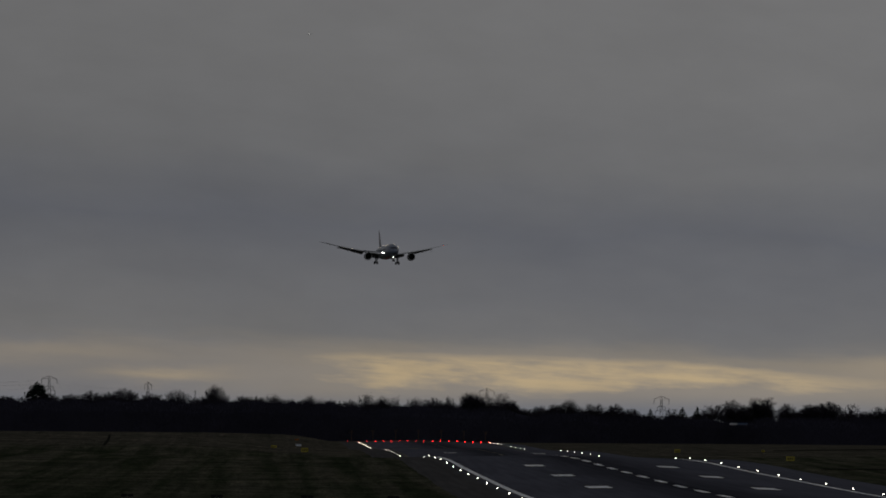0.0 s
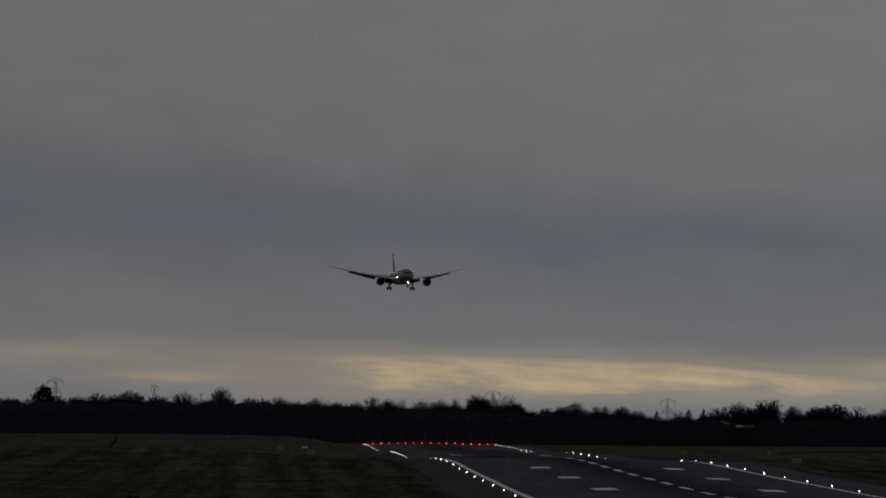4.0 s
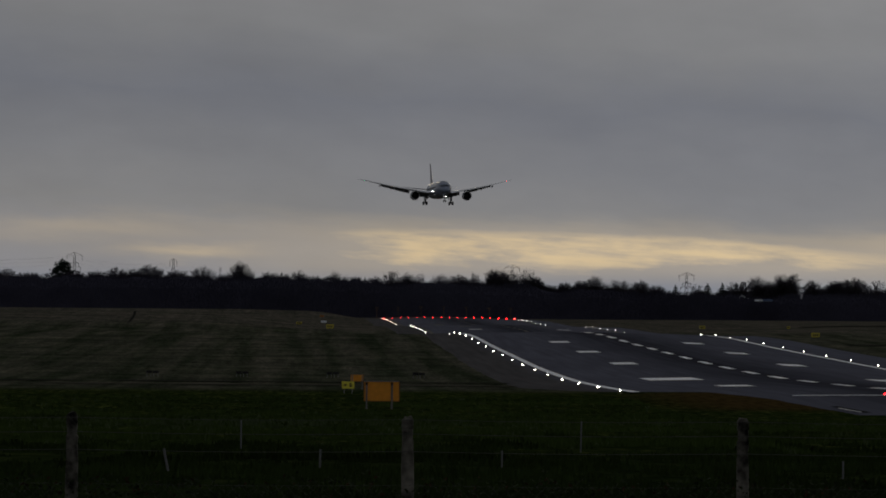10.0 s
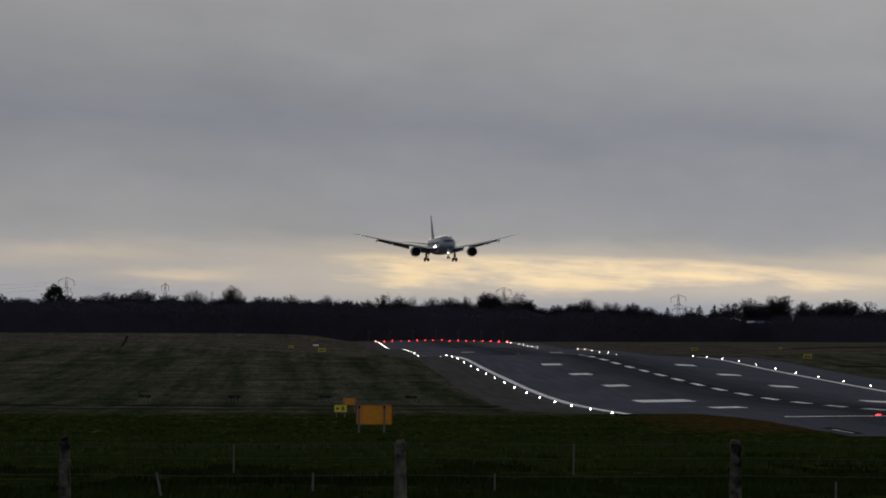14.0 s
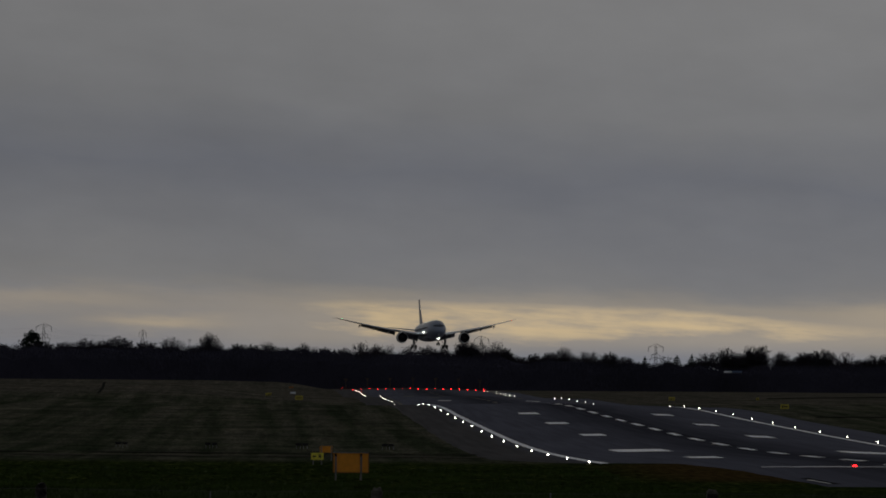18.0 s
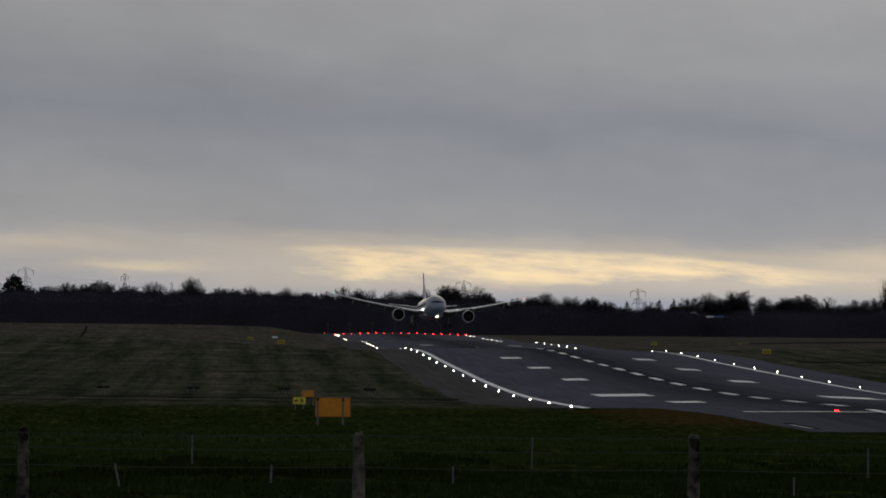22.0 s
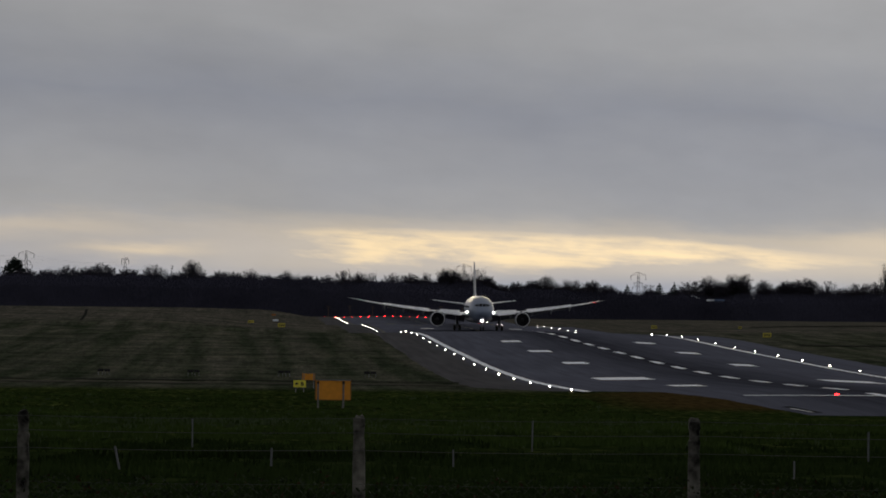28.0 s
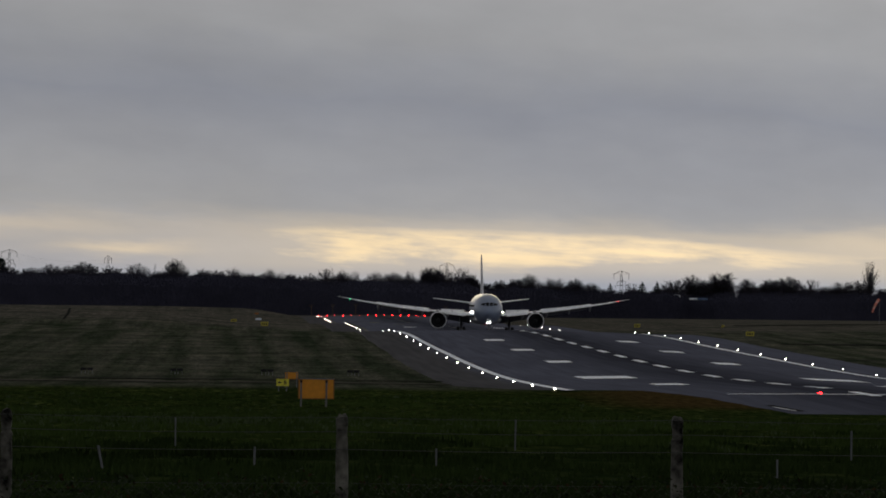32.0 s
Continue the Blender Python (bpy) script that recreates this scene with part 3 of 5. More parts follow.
# ---- boards, slope indicators, windsock, far sheds ----
def build_boards():
    z = ground(5.1, 660)
    ob = thing("notice_board", "large plain orange board on two grey steel posts", "sign", m=pose(5.28, 660, z))
    bm = bmesh.new()
    box(bm, -1.27, 1.27, 0.04, 0.09, 0.58, 1.98, 0.012)
    part("panel", bm, M_ORANGE, ob)
    for x in (-1.08, 0.74):
        bm = bmesh.new()
        box(bm, x - 0.065, x + 0.065, -0.05, 0.03, -0.2, 1.84, 0.012)
        part("post", bm, M_POST, ob, "weathered pale grey post")
        bm = bmesh.new()
        box(bm, x - 0.085, x + 0.085, -0.07, 0.035, 1.72, 1.92, 0.012)
        part("top_band", bm, M_DARKBOX, ob, "dark band at the top of the post")
    for x0, x1, z0, z1 in ((-1.29, -1.23, 0.56, 1.99), (1.23, 1.29, 0.56, 1.99), (-1.23, 1.23, 0.55, 0.60)):
        bm = bmesh.new()
        box(bm, x0, x1, 0.02, 0.10, z0, z1, 0.008)
        part("edge_strip", bm, M_RUST, ob, "darker weathered edge strip")
    bm = bmesh.new()
    tube(bm, (0.79, -0.08, 1.75), (0.66, -0.08, -0.1), 0.035, n=8)
    part("brace", bm, M_POST, ob)
    bm = bmesh.new()
    box(bm, -1.27, 1.27, -0.03, 0.03, 1.96, 2.02, 0.01)
    part("top_rail", bm, M_STEEL, ob)

    z = ground(4.0, 846) + 0.12
    ob = thing("marker_board", "small orange board on short posts in grass", "sign", m=pose(4.52, 846, z))
    bm = bmesh.new()
    box(bm, -0.6, 0.55, 0.0, 0.05, 0.62, 1.22, 0.01)
    part("panel", bm, M_ORANGE, ob)
    for x in (-0.45, 0.45):
        bm = bmesh.new()
        box(bm, x - 0.04, x + 0.04, -0.05, -0.005, -0.25, 1.2)
        part("post", bm, M_STEEL, ob)

    def taxi_sign(x, y, w, h, lift, label, ma=None):
        s = thing("taxiway_sign", label, "sign", "taxiway signs", pose(x, y, ground(x, y)))
        b = bmesh.new()
        box(b, -w / 2, w / 2, 0, 0.18, lift, lift + h, 0.02)
        part("face", b, ma or M_YELLOW, s)
        for px in (-w * 0.32, w * 0.32):
            b = bmesh.new()
            tube(b, (px, 0.09, -0.1), (px, 0.09, lift + 0.02), 0.035, n=8)
            part("leg", b, M_STEEL, s)
        return s, w, h, lift
    s, w, h, lift = taxi_sign(3.4, 780, 1.06, 0.60, 0.42, "yellow taxiway sign with black arrow and letter")
    b = bmesh.new()
    zc = lift + h / 2
    box(b, -0.36, -0.10, -0.012, -0.002, zc - 0.05, zc + 0.05)
    vs = [b.verts.new(p) for p in ((-0.42, -0.008, zc), (-0.26, -0.008, zc + 0.15), (-0.26, -0.008, zc - 0.15))]
    b.faces.new(vs)
    part("arrow", b, M_BLACK, s)
    b = bmesh.new()
    b.free()
    text = bpy.data.curves.new("letter", "FONT")
    text.body, text.size, text.extrude, text.offset, text.align_x, text.align_y = "B", 0.44, 0.006, 0.012, "CENTER", "CENTER"
    holder = bpy.data.objects.new("letter_outline", text)
    me = bpy.data.meshes.new_from_object(holder)
    bpy.data.objects.remove(holder)
    me.transform(pose(0.21, -0.012, zc, 90, 0, 0))
    me.materials.clear()
    me.materials.append(M_BLACK)
    letter = new("letter", me)
    letter.parent = s
    for x, y, w, h, lift in ((5.2, 2245, 1.8, 1.0, 0.05), (-2.4, 2325, 1.4, 0.62, 0.1), (101.6, 2370, 1.5, 0.8, 0.2), (90.5, 1640, 1.5, 0.8, 0.2), (86.5, 2010, 1.1, 0.6, 0.2),
                             (120.1, 2300, 0.75, 0.6, 0.45), (-80, 1800, 1.2, 0.3, 0.2)):
        far, _, _, _ = taxi_sign(x, y, w, h, lift, "dull yellow airfield sign with dark markings in grass", M_DULL)
        for px in (-0.25, 0.0, 0.25):
            b = bmesh.new()
            box(b, (px - 0.08) * w, (px + 0.08) * w, -0.012, -0.002, lift + 0.25 * h, lift + 0.75 * h)
            part("bar", b, M_BLACK, far)
        b = bmesh.new()
        box(b, -w / 2 - 0.03, w / 2 + 0.03, 0.02, 0.16, lift - 0.04, lift + 0.01)
        part("frame", b, M_DARKBOX, far)
    s = thing("marker_board", "small far-off orange board in the grass", "sign", m=pose(4.65, 3200, ground(4.65, 3200)))
    b = bmesh.new()
    box(b, -0.75, 0.75, 0.0, 0.06, 0.35, 0.95, 0.01)
    part("panel", b, M_RUST, s)
    for x in (-0.7, 0.7):
        b = bmesh.new()
        box(b, x - 0.04, x + 0.04, 0.005, 0.055, -0.1, 0.36)
        part("post", b, M_STEEL, s)
    s = thing("marker_cone_board", "small white marker board lying in the grass", "marker", m=pose(4.8, 2920, ground(4.8, 2920)))
    b = bmesh.new()
    box(b, -0.9, 0.9, -0.2, 0.2, 0.15, 0.8, 0.05)
    part("panel", b, M_PAINT, s)
    for x in (-0.4, 0.4):
        b = bmesh.new()
        box(b, x - 0.04, x + 0.04, -0.04, 0.04, -0.1, 0.17)
        part("leg", b, M_STEEL, s)


def build_slope_indicators():
    first = None
    for x in (-17.2, -7.3, 2.7, 12.2):
        m = pose(x, 1015, ground(x, 1015))
        if first:
            copy_thing(first, m)
            continue
        first = thing("approach_slope_unit", "low dark grey approach slope light unit on legs", "airfield light", "approach slope units", m)
        for dx in (-0.36, 0.36):
            bm = bmesh.new()
            box(bm, dx - 0.31, dx + 0.31, -0.5, 0.5, 0.36, 0.60, 0.03)
            part("housing", bm, M_DARKBOX, first)
        bm = bmesh.new()
        box(bm, -0.68, 0.68, -0.46, 0.46, 0.605, 0.64, 0.01)
        part("lid", bm, M_DARKBOX, first)
        for dx in (-0.6, -0.16, 0.16, 0.6):
            bm = bmesh.new()
            tube(bm, (dx, -0.4, -0.1), (dx, -0.4, 0.4), 0.034, n=8)
            part("leg", bm, M_PALELEG, first, "pale painted leg")


def build_approach_masts():
    """A bar of unlit approach lights on thin masts past the runway's end."""
    first = None
    for x in (CX - 25, CX - 17, CX - 8.5, CX, CX + 8.5, CX + 17, CX + 25):
        m = pose(x, 3432, ground(x, 3432))
        if first:
            copy_thing(first, m)
            continue
        first = thing("approach_light_mast", "thin rusty mast with a short bar of unlit lights", "airfield light", "approach light masts", m)
        bm = bmesh.new()
        tube(bm, (0, 0, -0.3), (0, 0, 4.1), 0.11, 0.07, 8)
        part("pole", bm, M_RUSTY, first)
        bm = bmesh.new()
        box(bm, -0.75, 0.75, -0.06, 0.06, 4.05, 4.15, 0.01)
        part("crossbar", bm, M_RUSTY, first)
        for s in (-1, 1):
            bm = bmesh.new()
            tube(bm, (s * 0.7, 0, 4.05), (0, 0, 3.0), 0.035, n=6)
            part("brace", bm, M_RUSTY, first)
        for dx in (-0.6, 0.0, 0.6):
            bm = bmesh.new()
            tube(bm, (dx, -0.12, 4.28), (dx, 0.14, 4.26), 0.11, 0.07, 10)
            tube(bm, (dx, 0, 4.15), (dx, 0, 4.22), 0.03, n=6)
            part("lamp_head", bm, M_DARKBOX, first)


def build_windsock():
    x, y = 212.6, 3070.0
    ob = thing("windsock", "limp faded red windsock on a thin pole", "windsock", m=pose(x, y, ground(x, y)))
    bm = bmesh.new()
    tube(bm, (0, 0, -0.3), (0, 0, 8.2), 0.06, 0.045, 10)
    part("pole", bm, M_STEEL, ob)
    p = [Vector((-0.1 - 0.55 * t - 1.7 * (t > 0) * t, 0, 8.1 - 4.4 * t + 0.5 * math.sin(t * 3.14))) for t in np.linspace(0, 1, 6)]
    for i in range(5):
        bm = bmesh.new()
        tube(bm, p[i], p[i + 1], 0.52 - 0.06 * i, 0.52 - 0.06 * (i + 1), 12, False)
        part("sock_band", bm, M_SOCK_W if i % 2 else M_SOCK_R, ob, "bleached pink cloth band" if i % 2 else "faded red cloth band")


def build_far_buildings():
    x, y = 175.0, 3715.0
    ob = thing("house", "distant small house with a pale pitched roof", "house", m=pose(x, y, ground(x, y)))
    bm = bmesh.new()
    box(bm, -2.6, 2.6, -3, 3, -0.5, 9.2)
    part("wall", bm, M_WALL, ob)
    bm = bmesh.new()
    loft(bm, [[(-3.0, s * 3.3, 9.0), (3.0, s * 3.3, 9.0), (0, s * 3.3, 10.6)] for s in (-1, 1)])
    part("roof", bm, M_ROOF, ob, "pale grey roof")
    for dx in (-1.3, 1.3):
        bm = bmesh.new()
        box(bm, dx - 0.5, dx + 0.5, -3.05, -2.98, 6.4, 7.8)
        part("window", bm, M_GLASS, ob)
    x, y = 178.7, 3608.0
    ob = thing("site_cabin", "distant pale blue-white cabin with a flat roof", "cabin", m=pose(x, y, ground(x, y)))
    bm = bmesh.new()
    box(bm, -3.4, 3.4, -1.3, 1.3, 0.0, 7.7, 0.05)
    part("wall", bm, M_WALL, ob)
    bm = bmesh.new()
    box(bm, -3.5, -0.6, -1.5, 1.5, 7.7, 8.4, 0.08)
    part("roof", bm, M_ROOF, ob, "pale blue-white roof")
    bm = bmesh.new()
    box(bm, -0.58, 3.5, -1.5, 1.5, 7.7, 8.5, 0.08)
    part("roof", bm, M_ROOF_BLUE, ob, "dull blue roof")


# ---- roadside fence ----
def build_fence():
    y = 80.7
    fence = thing("field_fence", "old concrete-post fence strung with slack wires", "fence", m=pose(0, y, 0))
    top = 7.92
    xs = [0.877 + 2.945 * k for k in range(-4, 6)]
    random.seed(4)
    for x in xs:
        bm = bmesh.new()
        g = ground(x, y)
        h = top + random.uniform(-0.02, 0.02)
        rings = []
        for zz, w in ((g - 0.3, 0.056), (g + 0.3, 0.053), (h - 0.62, 0.052), (h - 0.42, 0.050), (h - 0.30, 0.047), (h - 0.21, 0.050), (h - 0.19, 0.044),
                      (h - 0.11, 0.045), (h - 0.09, 0.050), (h - 0.03, 0.048), (h, 0.030)):
            # spalled edges: each corner is nibbled a little differently
            rings.append([(x + sx * w * random.uniform(0.88, 1.06), sy * w * 0.9 * random.uniform(0.88, 1.06), zz + (random.uniform(-0.012, 0.012) if zz > h - 0.05 else 0))
                          for sx, sy in ((-1, -1), (0, -1.08), (1, -1), (1.08, 0), (1, 1), (0, 1.08), (-1, 1), (-1.08, 0))])
        loft(bm, rings)
        part("post", bm, M_CONC, fence)
    for dz, wr in ((0.045, 0.0022), (0.17, 0.0028), (0.325, 0.003), (0.62, 0.0014)):
        bm = bmesh.new()
        pts = []
        for a, b in zip(xs, xs[1:]):
            pts += [(a + (b - a) * t / 8, top - dz - 0.014 * math.sin(math.pi * t / 8)) for t in range(8)]
        loft(bm, [[(px, -0.058 + wr * math.cos(k * 1.257), pz + wr * math.sin(k * 1.257)) for k in range(5)] for px, pz in pts])
        part("wire", bm, M_WIRE, fence)
    for x0, z0, x1, z1, r in ((-0.585, -0.06, -0.585, -0.31, 0.0065), (0.112, -0.31, 0.108, -0.47, 0.010), (-1.262, -0.31, -1.222, -0.51, 0.011),
                              (2.40, -0.05, 2.395, -0.32, 0.0075), (1.705, -0.31, 1.705, -0.46, 0.008), (5.35, -0.12, 5.35, -0.38, 0.009),
                              (4.70, -0.38, 4.70, -0.54, 0.009), (-3.2, -0.10, -3.2, -0.37, 0.009)):
        bm = bmesh.new()
        tube(bm, (x0, -0.06, top + z0), (x1, -0.06, top + z1), r, r * 0.9, 8)
        part("dropper", bm, M_STAKE, fence)
    # netting below the wires
    vs, fs = [], []
    for k in range(150):
        for s in (-1, 1):
            x = -6.0 + k * 0.10
            a, b = (x, -0.052, top - 0.62), (x + s * 0.62, -0.052, top - 1.24)
            n = len(vs)
            d = 0.0016
            vs += [(a[0] - d, a[1], a[2]), (a[0] + d, a[1], a[2]), (b[0] + d, b[1], b[2]), (b[0] - d, b[1], b[2])]
            fs.append((n, n + 1, n + 2, n + 3))
    tagged(raw("netting", vs, fs, M_WIRE, fence, "sagging wire netting"), kind="stuff")


def build_brambles():
    """Low bramble and dock leaves grown through the foot of the fence."""
    rng = np.random.default_rng(21)
    leaves = {"bramble_leaves": ([], []), "dead_bramble_leaves": ([], [])}
    for i in range(17000):
        y = 79.6 + 2.6 * rng.random()
        x = -11.0 + 27.0 * rng.random()
        g = ground(x, y)
        crest = 7.92 - 0.58 + 0.16 * noise.noise((x * 0.9, y * 0.7, 2)) + 0.10 * noise.noise((x * 3.1, y, 6)) - g
        z = g + max(0.1, crest) * rng.random() ** 0.6
        vs, fs = leaves["dead_bramble_leaves" if rng.random() < 0.10 else "bramble_leaves"]
        a, tilt, l = rng.random() * 6.283, rng.uniform(-0.9, 0.9), rng.uniform(0.012, 0.030)
        u = Vector((math.cos(a), math.sin(a) * 0.6, tilt)).normalized()
        w = u.cross(Vector((rng.normal(), rng.normal(), rng.normal()))).normalized()
        c = Vector((x, y, z))
        n = len(vs)
        vs += [c - u * l, c + w * l * 0.5, c + u * l, c - w * l * 0.5]
        fs.append((n, n + 1, n + 2, n + 3))
    tagged(raw("bramble_leaves", *leaves["bramble_leaves"], M_BRAMBLE), "dark bramble leaves grown through the fence foot", "bramble", kind="stuff")
    tagged(raw("dead_bramble_leaves", *leaves["dead_bramble_leaves"], M_DEADLEAF), "withered brown leaves among the brambles", "bramble", kind="stuff")


def build_grass():
    """Rough tussocks of the near slope, dark weeds by the fence, a drift of pale tufts."""
    rng = np.random.default_rng(5)
    sorts = {"dark_weeds": ([], []), "tussock_grass": ([], []), "pale_tufts": ([], [])}
    for i in range(64000):
        y = 95 + 640 * rng.random() ** 1.4
        x = (rng.random() - 0.5) * 2 * (3 + y * 0.055) + y * 0.026
        if y > 560 and x > 26:
            continue
        clump = noise.noise((x * 0.22, y * 0.05, 3)) + 0.6 * noise.noise((x * 0.9, y * 0.16, 8))
        if clump < -0.15 + 0.3 * rng.random():
            continue
        g = ground(x, y)
        h = (0.05 + 0.14 * rng.random() ** 2) * (1.0 + 1.2 * max(0.0, clump))
        w = 0.016 + 0.03 * y / 300
        drift = math.exp(-((y - 410) / 45) ** 2 - ((x + 1.5) / 8) ** 2) + 0.5 * math.exp(-((y - 470) / 40) ** 2)
        sort = "dark_weeds" if y < 250 + 90 * noise.noise((x * 0.3, y * 0.02, 1)) else ("pale_tufts" if rng.random() < 0.65 * drift + 0.05 else "tussock_grass")
        vs, fs = sorts[sort]
        for _ in range(3):
            a, l = rng.random() * 6.28, rng.random() * 0.5
            dx, dy = math.cos(a), math.sin(a)
            bx, by = x + rng.normal() * 0.12, y + rng.normal() * 0.12
            n = len(vs)
            vs += [(bx - w, by, g - 0.02), (bx + w, by, g - 0.02), (bx + dx * l * h, by + dy * l * h, g + h)]
            fs.append((n, n + 1, n + 2))
    for name, ma, label in (("dark_weeds", M_WEED, "dark matted weeds on the bank behind the fence"),
                            ("tussock_grass", M_BLADE, "rough dark green tussocky grass on the slope"),
                            ("pale_tufts", M_PALE, "drift of pale green grass tufts on the slope")):
        tagged(raw(name, *sorts[name], ma), label, "grass", kind="stuff")


# ---- trees ----
def make_tree(seed, height, rx, low, label, limbs=150, twigs=12, lift=0.0, clumps=0, heavy=1.0, fill=0.35):
    """Bare winter tree: limbs arch out of the trunk to a lobed dome, or to flat clumps, and end in sprays of fine twigs."""
    rng = random.Random(seed)
    ob = thing("tree", label, "tree", "trees beyond the airfield")
    lv, lf, tv, tf = [], [], [], []

    def limb(a, b, r0, r1, n=4):
        a, b = Vector(a), Vector(b)
        q = (b - a).to_track_quat("Z", "Y")
        o = len(lv)
        for p, r in ((a, r0), (b, r1)):
            for k in range(n):
                lv.append(p + q @ Vector((r * math.cos(6.28318 * k / n), r * math.sin(6.28318 * k / n), 0)))
        for k in range(n):
            lf.append((o + k, o + (k + 1) % n, o + n + (k + 1) % n, o + n + k))
    zb = height * low
    rz = height - zb
    limb((0, 0, -0.4), (0, 0, zb), height * 0.024 * heavy, height * 0.019 * heavy, 7)
    limb((0, 0, zb), (rng.uniform(-0.3, 0.3), 0, zb + rz * 0.6), height * 0.017 * heavy, height * 0.006, 6)
    heads = []
    for k in range(clumps):
        a = 2.4 * k
        u = 0.12 + 0.80 * (k + 0.5) / clumps
        q = math.sqrt(1 - u * u) * rng.uniform(0.65, 0.95)
        heads.append((Vector((math.cos(a) * q * rx, math.sin(a) * q * rx, zb + u * rz)), rng.uniform(0.20, 0.32) * rx))

    def blade(p, e, w):
        d = e - p
        side = d.cross(Vector((rng.uniform(-0.4, 0.4), 1, rng.uniform(-0.4, 0.4))))
        side = side.normalized() * w if side.length > 1e-6 else Vector((w, 0, 0))
        n = len(tv)
        tv.extend([p - side, p + side, e])
        tf.append((n, n + 1, n + 2))

    def spray(p, d, length, depth):
        """A twig with side twigs that fan forward from it."""
        e = p + d * length
        blade(p, e, 0.034 if depth == 2 else (0.024 if depth == 1 else 0.018))
        if depth:
            for _ in range(3):
                t = rng.uniform(0.25, 0.95)
                dd = (d + Vector((rng.gauss(0, 0.5), rng.gauss(0, 0.5), rng.gauss(0.02 + 0.4 * lift, 0.5)))).normalized()
                spray(p.lerp(e, t), dd, length * rng.uniform(0.45, 0.8), depth - 1)

    for k in range(limbs):
        a = rng.random() * 6.283
        u = rng.uniform(-0.12, 1.0) if not lift else rng.uniform(0.05, 1.0)
        q = math.sqrt(max(0.0, 1 - (max(u, 0.0) ** 3.2 if not lift else u * u)))
        if heads:
            c, r = heads[k % clumps]
            end = c + Vector((math.cos(a) * r, math.sin(a) * r, (u - 0.3) * r * 0.55)) * rng.random() ** 0.5
        else:
            edge = 0.96 + 0.13 * noise.noise((math.cos(a) * 1.6 + seed, math.sin(a) * 1.6, u * 2.2)) + 0.06 * noise.noise((a * 5, u * 6, seed))
            edge *= 1 - (1 - fill) * rng.random() ** 2.2
            end = Vector((math.cos(a) * q * rx, math.sin(a) * q * rx, 0)) * edge + Vector((0, 0, zb + u * rz * edge))
        base = Vector((0, 0, zb * rng.uniform(0.8, 1.0) + rz * 0.45 * rng.random() * max(0.0, u)))
        span = end - base
        m1 = base + span * 0.35 + Vector((0, 0, 0.10 * span.length * (1 - u) + lift * 0.05 * span.length)) + Vector((rng.gauss(0, 0.04), rng.gauss(0, 0.04), 0)) * span.length
        m2 = base + span * 0.70 + Vector((rng.gauss(0, 0.04), rng.gauss(0, 0.04), rng.gauss(0.05, 0.03))) * span.length
        r0 = (0.085 if k % 6 == 0 else 0.042) * heavy
        limb(base, m1, r0, r0 * 0.8, 4)
        limb(m1, m2, r0 * 0.8, r0 * 0.5, 3)
        limb(m2, end, r0 * 0.5, 0.012, 3)
        out = (end - m2).normalized()
        for _ in range(twigs):
            t = rng.uniform(0.0, 1.0)
            p = m1.lerp(m2, t) if rng.random() < 0.35 else m2.lerp(end, t)
            d = (out + Vector((rng.gauss(0, 0.8), rng.gauss(0, 0.8), rng.gauss(0.6 * lift - 0.05, 0.75)))).normalized()
            spray(p, d, rx * (rng.uniform(0.05, 0.11) if not lift else rng.uniform(0.09, 0.17)), 2 if rng.random() < 0.25 else 1)
    k = height / sorted(v[2] for v in tv)[-len(tv) // 150]
    raw("trunk", [(v[0], v[1], v[2] * k) for v in lv], lf, M_BARK, ob)
    raw("crown", [(v[0], v[1], v[2] * k) for v in tv], tf, M_TWIG, ob, "crown of fine bare twigs")
    return ob


def make_conifer(seed, height, width, column=0.0):
    """Evergreen: whorls of drooping boughs hung with needle sprays, or a dense column."""
    rng = random.Random(seed)
    ob = thing("conifer", "dark narrow evergreen conifer behind the hedge", "tree", "trees beyond the airfield")
    bm = bmesh.new()
    tube(bm, (0, 0, -0.3), (0, 0, height), height * 0.02, 0.03, 7)
    part("trunk", bm, M_BARK, ob)
    v, f = [], []
    tiers = 16
    for j in range(tiers):
        t = j / tiers
        z = height * (0.06 + 0.92 * t)
        reach = width * ((1.0 - t) ** 0.7 * (1 - column) + column * min(1.0, (1.05 - t) * 3.5) ** 0.6)
        for k in range(14):
            a = rng.random() * 6.283
            r = reach * rng.uniform(0.7, 1.08)
            for i in range(34):
                q = rng.random() ** 0.6
                c = Vector((math.cos(a) * r * q, math.sin(a) * r * q, z - r * q * 0.30 + rng.gauss(0, 0.10 + 0.4 * column)))
                n = len(v)
                g = 0.07 + 0.16 * (1 - t) + 0.30 * column
                for _ in range(3):
                    v.append(tuple(c + Vector((rng.gauss(0, g), rng.gauss(0, g), rng.gauss(-0.04, g * 0.8)))))
                f.append((n, n + 1, n + 2))
    for i in range(60):
        t = 0.9 + 0.1 * rng.random()
        c = Vector((rng.gauss(0, 0.06), rng.gauss(0, 0.06), height * t))
        n = len(v)
        v += [tuple(c + Vector((rng.gauss(0, 0.05), rng.gauss(0, 0.05), rng.gauss(0, 0.2)))) for _ in range(3)]
        f.append((n, n + 1, n + 2))
    raw("crown", v, f, M_EVER, ob, "dark green needles")
    return ob


def belt_top(b):
    """Height of the dark belt's solid part above the eye, by bearing."""
    dip = 1.2 * math.exp(-((b - 0.0490) / 0.0022) ** 2)
    return float(np.interp(b, [-0.027, 0.005, 0.008, 0.0240, 0.0258, 0.030, 0.040, 0.070], [5.3, 5.0, 3.1, 3.3, 0.3, 1.5, 0.0, 0.0])) - dip


